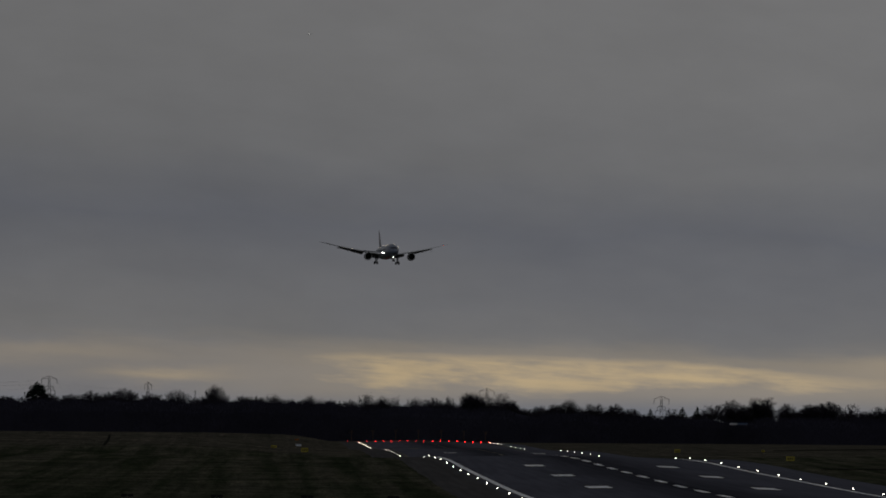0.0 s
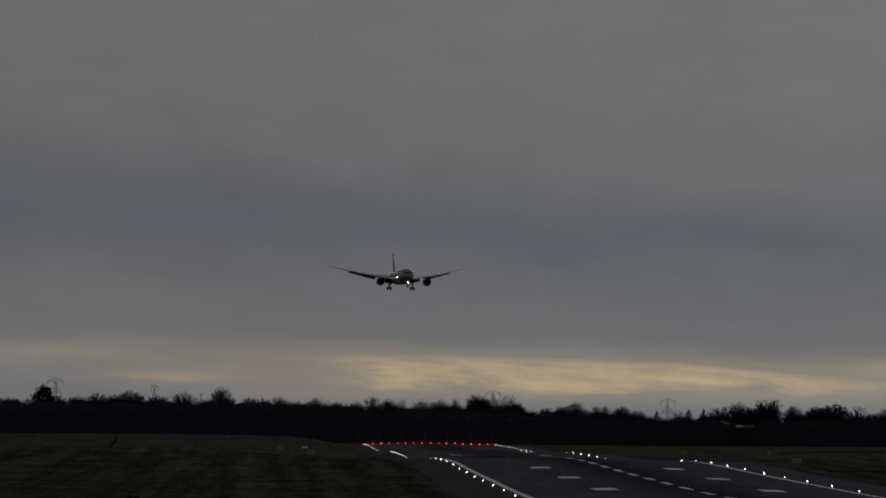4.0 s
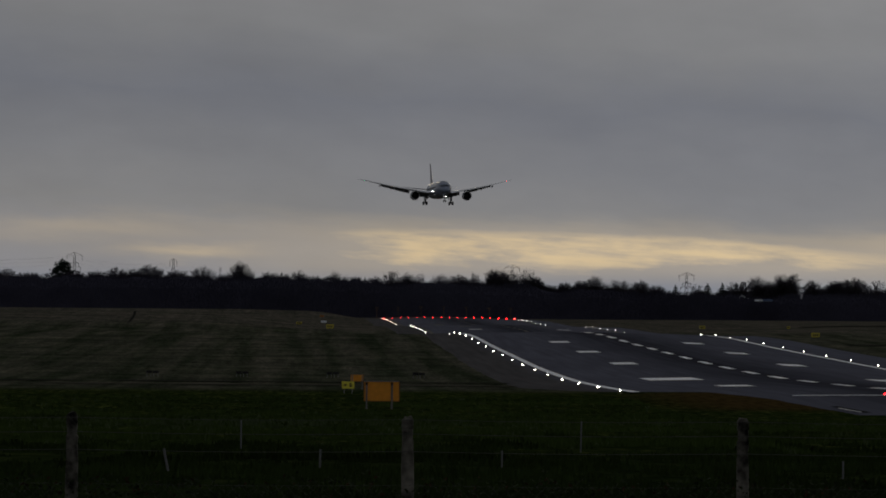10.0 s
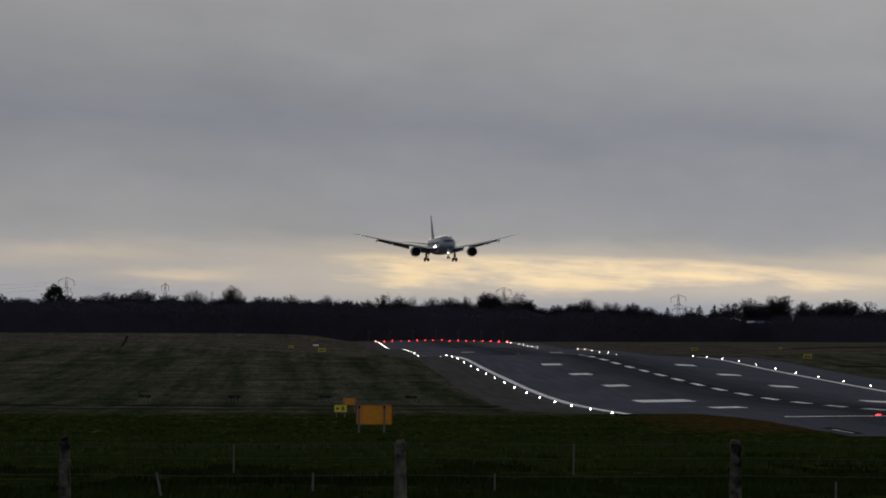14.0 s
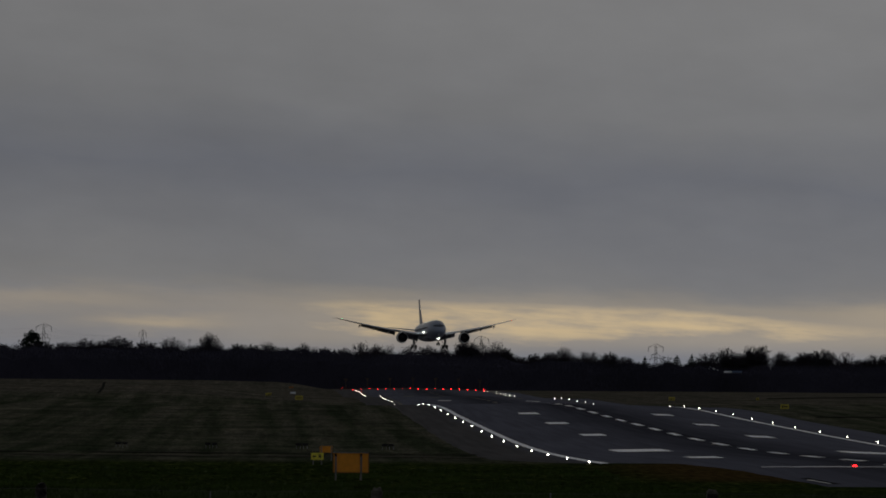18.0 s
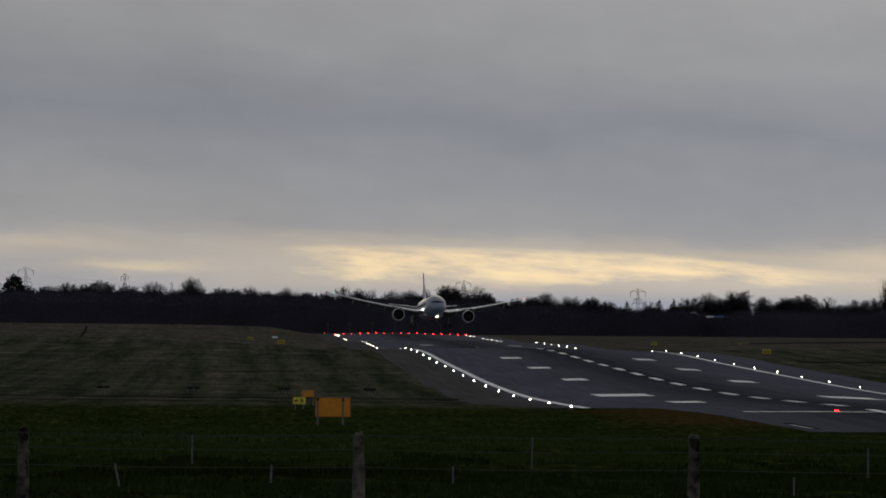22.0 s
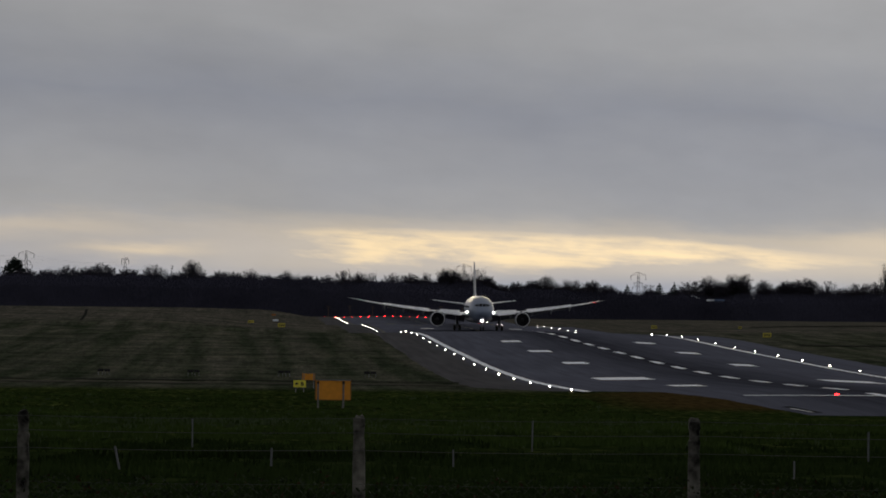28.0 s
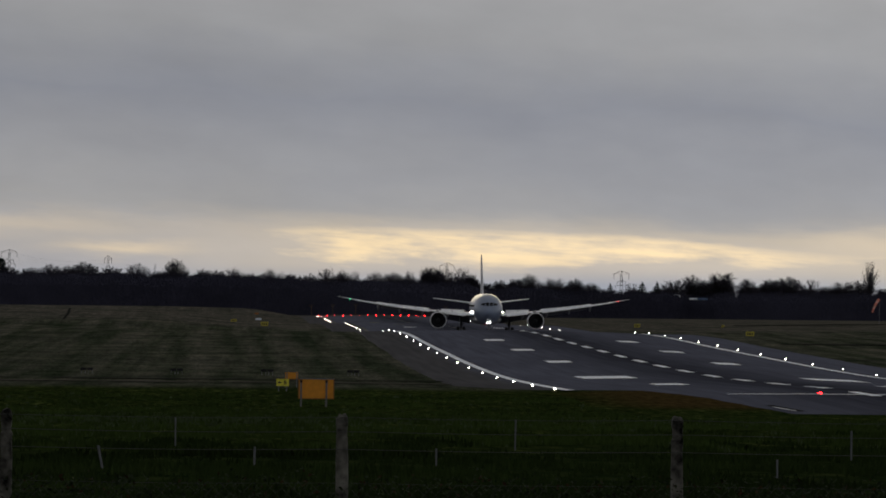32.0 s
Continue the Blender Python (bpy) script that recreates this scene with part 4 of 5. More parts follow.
def build_trees():
    kinds = {
        "round": make_tree(1, 18, 5.2, 0.55, "bare round-crowned winter tree in the far belt", 620, 22),
        "lace": make_tree(6, 18, 5.4, 0.58, "bare winter tree with a thin lacy domed crown", 520, 18, 0.0, 0, 1.0, 0.4),
        "wide": make_tree(2, 17, 5.8, 0.52, "bare wide-spreading winter oak in the far belt", 300, 11, 0.0, 19, 1.7),
        "tall": make_tree(3, 18, 4.4, 0.42, "tall hazy-crowned bare winter tree in the far belt", 330, 9, 0.8),
        "bush": make_tree(4, 15, 4.4, 0.50, "dense bare thorn tree in the far belt", 1000, 24, 0.0, 0, 1.0, 0.3),
        "open": make_tree(5, 19, 4.2, 0.42, "thin open-crowned bare winter tree", 170, 13, 0.25, 0, 1.6, 0.25),
    }
    own = {"round": (18, 5.2), "lace": (18, 5.4), "wide": (17, 5.8), "tall": (18, 4.4), "bush": (15, 4.4), "open": (19, 4.2)}
    conifer, column = make_conifer(8, 13, 2.0), make_conifer(9, 22, 4.6, 0.75)
    used = set()
    # bearing and crown top above the eye (in thousandths), kind, half breadth
    stand = [
        (-38, 1.8, "round", 1.2), (-35.6, 1.7, "bush", 1.2), (-33, 1.9, "round", 1.2), (-30.5, 1.5, "bush", 1.3), (-26.8, 3.35, "ever", 1.1), (-27.9, 1.51, "round", 1.13),
        (-25.6, 1.81, "bush", 1.18), (-23.1, 1.69, "bush", 1.18), (-20.8, 2.08, "round", 1.25), (-19, 1.91, "bush", 1.02), (-17.2, 2.36, "round", 1.41), (-14.3, 1.78, "bush", 1.31),
        (-11.6, 2.39, "lace", 1.25), (-9.1, 1.46, "bush", 0.95), (-7.4, 2.8, "round", 1.05), (-4.4, 1.69, "bush", 1.04), (-2.9, 1.61, "bush", 0.95), (-1.2, 1.9, "round", 1.18),
        (0.7, 1.42, "lace", 0.95), (2.8, 1.85, "round", 0.82), (4, 1.63, "open", 0.59), (5.1, 1.33, "bush", 0.77), (7.1, 1.38, "round", 0.92), (9, 2.05, "tall", 1.11),
        (10.8, 1.76, "round", 0.88), (12.1, 1.82, "tall", 0.79), (14.3, 1.68, "tall", 1.2), (16.1, 1.63, "round", 1.2), (18, 1.88, "tall", 0.69), (20, 2.41, "tall", 1.2),
        (20.5, 2.09, "bush", 1.04), (21.9, 2.22, "tall", 1.39), (23.7, 2.31, "tall", 1.2), (24.7, 1.44, "bush", 0.74), (27.9, 0.89, "bush", 0.97), (29.6, 1.03, "bush", 0.88),
        (31.1, 1.62, "round", 1.15), (33.9, 1.3, "wide", 1.29), (36, 1.13, "round", 1.06), (37.8, 0.69, "bush", 0.97), (39.9, 0.89, "pine", 0.5), (42.3, 0.82, "open", 1.02),
        (43.4, 1.06, "pine", 0.68), (45, 1.16, "pine", 0.54), (46.9, 1.27, "wide", 1.36), (48.8, 1.79, "lace", 1.13), (50.2, 1.12, "bush", 0.82), (52, 2.09, "wide", 1.72),
        (54.8, 1.39, "lace", 0.95), (57.3, 1.23, "bush", 1.18), (59.1, 1.54, "round", 1.72), (61.8, 1.41, "open", 1.13), (63.4, 0.57, "bush", 0.91), (65.2, 1.26, "wide", 1.59),
        (66.9, 1.32, "lace", 1.13), (68.2, 3.45, "open", 0.95), (69.7, 0.4, "bush", 0.91), (71.5, 1.1, "round", 1.36), (73.6, 1.34, "bush", 1.36), (75.6, 1.36, "round", 1.36),
        (78, 1.3, "bush", 1.3), (6.1, 1.45, "pine", 0.5)]
    rng = random.Random(11)
    first_pine = True
    for b, e, k, br in stand:
        y = 3760 + rng.uniform(-50, 60)
        x = b / 1000 * y
        z = ground(x, y)
        top = 9 + e / 1000 * y
        h = top - z + 0.1
        src = conifer if k == "pine" else (column if k == "ever" else kinds[k])
        tall, half = (13, 2.0) if k == "pine" else ((22, 4.6) if k == "ever" else own[k])
        s, w = h / tall, br / 1000 * y / half * (2.6 if k == "pine" else (1.35 if k in ("tall", "open") or b > 26 else 1.55))
        m = pose(x, y, z, 0, 0, rng.uniform(0, 360))
        if k in used:
            ob = copy_thing(src, m)
        else:
            ob, _ = src, used.add(k)
            ob.matrix_basis = m
        ob.scale = (w, w, s)
    # lower thorn trees that close the gaps behind the front row
    front = sorted((b, e) for b, e, k, br in stand if k in ("round", "bush", "wide", "lace", "tall"))
    for i in range(72):
        b = -38.5 + 1.62 * i + rng.uniform(-0.4, 0.4)
        e = min(float(np.interp(b, [p[0] for p in front], [p[1] for p in front])), 2.0) - rng.uniform(0.75, 1.1)
        if b > 26 and i % 2:
            continue
        y = 3850 + rng.uniform(-20, 40)
        x = b / 1000 * y
        z = ground(x, y)
        m = pose(x, y, z, 0, 0, rng.uniform(0, 360))
        k = rng.choice(("bush", "round", "bush"))
        ob = copy_thing(kinds[k], m)
        w = rng.uniform(1.15, 1.5) / 1000 * y / own[k][1] * 1.3
        ob.scale = (w, w, (9.6 + e / 1000 * y - z) / own[k][0])
    # undergrowth and scrub that fills the belt
    rg = np.random.default_rng(3)
    v, f = [], []
    for i in range(127000):
        y = 3560 + 130 * rg.random()
        b = -0.045 + 0.13 * rg.random()
        if i >= 120000:
            y, b = 3562 + 40 * rg.random(), 0.0497 + 0.0030 * (rg.random() - 0.5)
        x = b * y
        g = ground(x, y)
        topz = 9 + belt_top(b) + 1.7 * noise.noise((x * 0.09, y * 0.02, 0)) + 0.7 * noise.noise((x * 0.35, 3, 0)) + 0.5 * noise.noise((x, y * 0.1, 2))
        if abs(x / y - 0.0497) < 0.0015 and y < 3605:
            topz = min(topz, 6.0)
        z = g + (topz - g) * rg.random() ** 0.8
        n = len(v)
        h, w, lean = rg.uniform(0.5, 1.5), rg.uniform(0.04, 0.12), rg.normal() * 0.3
        v += [(x - w, y, z - h * 0.6), (x + w, y + rg.normal() * 0.05, z - h * 0.6), (x + lean, y, z + h * 0.4)]
        f.append((n, n + 1, n + 2))
    tagged(raw("undergrowth", v, f, M_HEDGE), "dense dark winter scrub below the far trees", "scrub", kind="stuff")
    # thick hedge bank behind it
    v, f = [], []
    cols = 300
    for i in range(cols + 1):
        b = -0.06 + 0.17 * i / cols
        for j, (y, k) in enumerate(((3640, 0), (3645, .75), (3660, 1), (3690, .9), (3700, 0))):
            x = b * y
            g = ground(x, y)
            topz = 8.4 + belt_top(b) + 1.7 * noise.noise((x * 0.12, j * 0.2, 0)) + 0.8 * noise.noise((x * 0.5, j, 5))
            v.append((x, y, g - 0.3 + (topz - g) * k))
    for i in range(cols):
        for j in range(4):
            f.append((i * 5 + j, (i + 1) * 5 + j, (i + 1) * 5 + j + 1, i * 5 + j + 1))
    tagged(raw("hedge_bank", v, f, M_HEDGE), "long dark hedge bank beyond the airfield", "hedge", kind="stuff")


# ---- power line ----
def make_pylon(name, x, y, top, half, arms=True):
    z = ground(x, y)
    h = top - z
    ob = thing(name, "distant grey lattice electricity pylon" if arms else "distant slim grey lattice mast", "pylon", "distant pylons", pose(x, y, z))
    bm = bmesh.new()
    w0, w1 = (2.6, 0.42) if arms else (0.9, 0.4)
    r = 0.11 if arms else 0.09
    steps = 12
    neck = h - 1.6 if arms else h

    def corner(i, s, t):
        k = (i / steps) ** 0.6
        w = w0 + (w1 - w0) * k
        return Vector((s * w, t * w, neck * i / steps))
    for s in (-1, 1):
        for t in (-1, 1):
            for i in range(steps):
                tube(bm, corner(i, s, t), corner(i + 1, s, t), r, n=4, caps=False)
            if arms:
                tube(bm, corner(steps, s, t), (0, 0, h), r, n=4, caps=False)
    for i in range(steps):
        for s, t, u, w in ((-1, -1, 1, -1), (-1, 1, 1, 1), (-1, -1, -1, 1), (1, -1, 1, 1)):
            tube(bm, corner(i, s, t), corner(i + 1, u, w), r * 0.55, n=3, caps=False)
            tube(bm, corner(i, u, w), corner(i + 1, s, t), r * 0.55, n=3, caps=False)
    part("lattice", bm, M_LATTICE, ob)
    if arms:
        # long arched top arm, shorter arms below it
        for drop, L, rise, hang in ((1.5, 1.0, 1.4, 2.6), (5.6, 0.55, 0.7, 1.2), (7.6, 0.8, 0.8, 1.4)):
            bm = bmesh.new()
            for s in (-1, 1):
                tip = Vector((s * half * L, 0, h - drop))
                for t in (-1, 1):
                    tube(bm, (s * 0.2, t * 0.4, h - drop + rise), tip, 0.10, n=3, caps=False)
                    tube(bm, (s * 0.3, t * 0.4, h - drop + 0.1), tip, 0.08, n=3, caps=False)
                tube(bm, tip, tip - Vector((0, 0, hang)), 0.13, 0.10, n=4)
            part("crossarm", bm, M_LATTICE, ob)
    return ob


def build_pylons():
    D = 4700
    at = []
    for px, py, half, arms in ((-25.5, 3.98, 3.9, 1), (-14.75, 3.4, 1.8, 1), (-9.65, 2.5, 1, 0), (22.1, 3.0, 3.7, 1), (41.1, 2.28, 3.8, 1)):
        x, top = px / 1000 * D, 9 + py / 1000 * D
        make_pylon("pylon" if arms else "mast", x, D, top, half, arms)
        if arms:
            at.append((x, top))
    bm = bmesh.new()
    line = [(-330, at[0][1] - 4)] + at
    for (x0, z0), (x1, z1) in zip(line[:3], line[1:3]):
        for k in (0.8, 2.6, 4.6):
            for s in (-3.3, 3.3):
                p = [(x0 + s + (x1 - x0) * t / 10, D, z0 - k - 1.4 + (z1 - z0) * t / 10 - 4 * (1 - (2 * t / 10 - 1) ** 2) * 0.6) for t in range(11)]
                for a, b in zip(p, p[1:]):
                    tube(bm, a, b, 0.02, n=3, caps=False)
    tagged(part("power_cable", bm, M_STEEL), "thin sagging power cables strung between pylons", "cable", kind="stuff")


# ---- airliner ----
def ell(y, hw, zc, hh, n=28):
    return [(hw * math.cos(6.28318 * i / n), y, zc + hh * math.sin(6.28318 * i / n)) for i in range(n)]


def wing_section(x, le, chord, z, thick, twist=0.0, n=9):
    """Aerofoil ring at span x; le is its leading edge's y."""
    up, lo = [], []
    for i in range(n):
        s = (1 - math.cos(math.pi * i / (n - 1))) / 2
        t = 5 * thick * (0.2969 * math.sqrt(s) - 0.126 * s - 0.3516 * s * s + 0.2843 * s ** 3 - 0.1015 * s ** 4)
        c = 0.014 * (1 - (2 * s - 0.9) ** 2)
        up.append((x, le + chord * s, z + chord * (c + t) - math.tan(twist) * chord * s))
        lo.append((x, le + chord * s, z + chord * (c - t * 0.85) - math.tan(twist) * chord * s))
    return up + lo[-2:0:-1]


SPAN = [2.4, 4.5, 7.0, 9.9, 13, 16, 19, 22, 24.5, 26.5, 28.0, 29.1, 29.7]


def wing_at(x):
    le = -9.2 + (x - 2.4) * 0.635 + (max(0, x - 26.5) ** 1.5) * 0.55
    ch = float(np.interp(x, [2.4, 9.9, 18, 26.5, 28.0, 29.1, 29.7], [13.2, 8.3, 5.6, 3.4, 2.2, 1.2, 0.5]))
    z = 3.55 + 0.085 * (x - 2.4) + 0.0021 * (x - 2.4) ** 2
    return le, ch, z


def build_wing(plane, s):
    root = Vector((s * 2.4, -3.0, 3.6))
    bm = bmesh.new()
    rings = []
    for x in SPAN:
        le, ch, z = wing_at(x)
        th = float(np.interp(x, [2.4, 9.9, 30], [0.080, 0.070, 0.062]))
        rings.append([(s * p[0] - root.x, p[1] - root.y, p[2] - root.z) for p in wing_section(x, le, ch, z, th)])
    loft(bm, rings)
    bm.normal_update()
    # faces not turned upwards get the darker grey as painted shade
    for f in bm.faces:
        f.material_index = 1 if f.normal.z < 0.25 else 0
    wing = part("wing", bm, M_WINGSKIN, plane, "swept grey wing curving upwards", True)
    wing.data.materials.append(M_WINGSHADE)
    wing.matrix_basis = Matrix.Translation(root)
    # lowered slats along the leading edge
    for a, b in ((4.2, 8.4), (11.4, 15.4), (15.5, 19.4), (19.5, 23.2), (23.3, 26.3)):
        bm = bmesh.new()
        rg = []
        for x in (a, (a + b) / 2, b):
            le, ch, z = wing_at(x)
            w = 0.16 * ch ** 0.75
            q = [(-0.45 * w - 0.2, -0.26), (-0.22 * w - 0.25, 0.0), (0.35 * w, 0.22), (0.75 * w, 0.34), (0.45 * w, 0.12), (-0.1 * w, -0.12)]
            q = [(dy, dz * (0.12 + 0.058 * ch)) for dy, dz in q]
            rg.append([(s * x - root.x, le + dy - root.y, z + dz - root.z) for dy, dz in q])
        loft(bm, rg)
        part("slat", bm, M_WINGSKIN, wing, "pale leading edge slat")
    # flaps hanging behind the trailing edge, their shade put into the dark colour
    for a, b, drop in ((3.0, 8.6, 30), (10.4, 16.0, 30), (16.1, 21.0, 26)):
        bm = bmesh.new()
        rg = []
        for x in (a, b):
            le, ch, z = wing_at(x)
            w = 0.24 * ch
            te = le + ch * 0.97
            q = [(0, 0.08), (w * 0.3, 0.14), (w, -0.02), (w * 0.3, -0.12), (0, -0.1)]
            c, sn = math.cos(radians(drop)), math.sin(radians(drop))
            rg.append([(s * x - root.x, te + dy * c + dz * sn - root.y, z - 0.1 + dz * c - dy * sn - root.z) for dy, dz in q])
        loft(bm, rg)
        part("flap", bm, M_WINGSHADE, wing)
    # flap track fairings
    for x in (7.6, 12.6, 17.2, 21.5):
        le, ch, z = wing_at(x)
        bm = bmesh.new()
        te = le + ch
        loft(bm, [[(s * x - root.x + r * math.cos(a), yy - root.y, zz - root.z + r * math.sin(a)) for a in [k * 0.785 for k in range(8)]] for yy, zz, r in
                  ((te - 0.5 * ch, z - 0.25, 0.06), (te - 0.3 * ch, z - 0.45, 0.26), (te, z - 0.6, 0.26), (te + 1.2, z - 1.15, 0.05))])
        part("fairing", bm, M_BELLY, wing, smooth=True)
    spoilers = []
    for a, b in ((4.2, 6.6), (6.7, 8.9), (11.3, 14.0), (14.1, 16.8), (16.9, 19.4), (19.5, 21.8)):
        le, ch, z = wing_at(a)
        le2, ch2, z2 = wing_at(b)
        hy, hz = le + 0.70 * ch, z + 0.042 * ch
        o = Vector((s * a, hy, hz)) - root
        bm = bmesh.new()
        d = Vector((s * (b - a), le2 + 0.70 * ch2 - hy, z2 + 0.042 * ch2 - hz))
        w, w2 = 0.17 * ch, 0.17 * ch2
        lo = [Vector((0, 0, 0)), d, d + Vector((0, w2, -0.022 * ch2)), Vector((0, w, -0.022 * ch))]
        loft(bm, [[tuple(p) for p in lo], [tuple(p + Vector((0, 0, 0.05))) for p in lo]])
        sp = part("spoiler", bm, M_WINGSKIN, wing, "hinged spoiler panel")
        sp.matrix_basis = Matrix.Translation(o)
        spoilers.append((sp, o, d * s))
    le, ch, z = wing_at(27.2)
    bm = bmesh.new()
    bmesh.ops.create_uvsphere(bm, u_segments=10, v_segments=8, radius=0.075, matrix=Matrix.Translation((s * 27.2 - root.x, le - 0.15 - root.y, z - 0.02 - root.z)))
    part("navigation_light", bm, M_NAVG if s < 0 else M_NAVR, wing, "green wingtip light" if s < 0 else "red wingtip light")
    for yy, dx in ((-10.2, 0.47), (-9.5, 0.80)):
        bm = bmesh.new()
        bmesh.ops.create_uvsphere(bm, u_segments=12, v_segments=8, radius=0.125, matrix=Matrix.Translation((s * (2.4 + dx) - root.x, yy - 0.15 - root.y, 4.32 - root.z)) @ Matrix.Diagonal((1, 0.5, 1, 1)))
        part("landing_light", bm, M_LAND, wing, "bright landing light in the wing root")
    return wing, root, spoilers


def build_engine(plane, s):
    e = Vector((s * 9.8, -11.2, 2.62))
    bm = bmesh.new()
    n = 32
    prof = [(0.05, 1.52), (0.0, 1.58), (0.08, 1.64), (0.5, 1.69), (1.6, 1.74), (3.0, 1.70), (4.3, 1.52), (4.9, 1.40)]
    inner = [(0.05, 1.51), (0.5, 1.45), (1.2, 1.42)]
    rings = [[(r * math.cos(6.28318 * i / n), y, r * math.sin(6.28318 * i / n)) for i in range(n)] for y, r in prof]
    loft(bm, rings, False, False)
    nac = part("engine", bm, M_NACELLE, plane, "grey turbofan nacelle under the wing", True)
    nac.matrix_basis = Matrix.Translation(e)
    bm = bmesh.new()
    loft(bm, [[((r + dr) * math.cos(6.28318 * i / n), y, (r + dr) * math.sin(6.28318 * i / n)) for i in range(n)] for y, r, dr in
              ((0.16, 1.655, 0.006), (0.06, 1.63, 0.006), (-0.02, 1.58, 0), (0.04, 1.535, 0), (0.14, 1.51, 0))], False, False)
    part("lip", bm, M_LIP, nac, "polished metal inlet lip", True)
    bm = bmesh.new()
    loft(bm, [[(r * math.cos(6.28318 * i / n), y, r * math.sin(6.28318 * i / n)) for i in range(n)] for y, r in inner], False, True)
    part("duct", bm, M_DUCT, nac, "dark inlet duct", True)
    bm = bmesh.new()
    for k in range(18):
        a = 6.28318 * k / 18
        pts = []
        for r, w, tw in ((0.35, 0.10, 0.10), (0.9, 0.17, 0.25), (1.38, 0.2, 0.42)):
            pts.append((r, a + w / r * 0.6, 0.9 - tw * 0.3))
            pts.append((r, a - w / r * 0.6, 0.9 + tw * 0.3))
        vs = [bm.verts.new((r * math.cos(t), y, r * math.sin(t))) for r, t, y in pts]
        for i in (0, 2):
            bm.faces.new((vs[i], vs[i + 1], vs[i + 3], vs[i + 2]))
    part("fan", bm, M_FAN, nac, "dark fan blades")
    bm = bmesh.new()
    bmesh.ops.create_cone(bm, cap_ends=True, segments=20, radius1=0.42, radius2=0.04, depth=0.75, matrix=Matrix.Translation((0, 0.55, 0)) @ Matrix.Rotation(radians(90), 4, "X"))
    part("spinner", bm, M_DUCT, nac, smooth=True)
    bm = bmesh.new()
    loft(bm, [[(r * math.cos(6.28318 * i / n), y, r * math.sin(6.28318 * i / n)) for i in range(n)] for y, r in ((4.2, 1.05), (5.4, 0.85), (6.3, 0.5), (7.0, 0.12))])
    part("exhaust", bm, M_DUCT, nac, "dark tapered exhaust", True)
    le, ch, z = wing_at(9.8)
    bm = bmesh.new()
    loft(bm, [[(-w, y, z0), (w, y, z0), (w, y, z1), (-w, y, z1)] for y, w, z0, z1 in
              ((1.2, 0.10, 1.5, 1.9), (3.0, 0.24, 1.4, 2.15), (6.2, 0.28, 0.7, z - 2.62 + 0.35), (9.0, 0.12, 1.0, z - 2.62 + 0.1))])
    part("pylon_strut", bm, M_BELLY, nac)
    return nac


def wheel_mesh(r, w):
    bm = bmesh.new()
    n = 20
    loft(bm, [[(x, rr * math.cos(6.28318 * i / n), rr * math.sin(6.28318 * i / n)) for i in range(n)] for x, rr in
              ((-w / 2, r * 0.55), (-w / 2, r * 0.86), (-w * 0.36, r * 0.97), (0, r), (w * 0.36, r * 0.97), (w / 2, r * 0.86), (w / 2, r * 0.55))])
    return bm


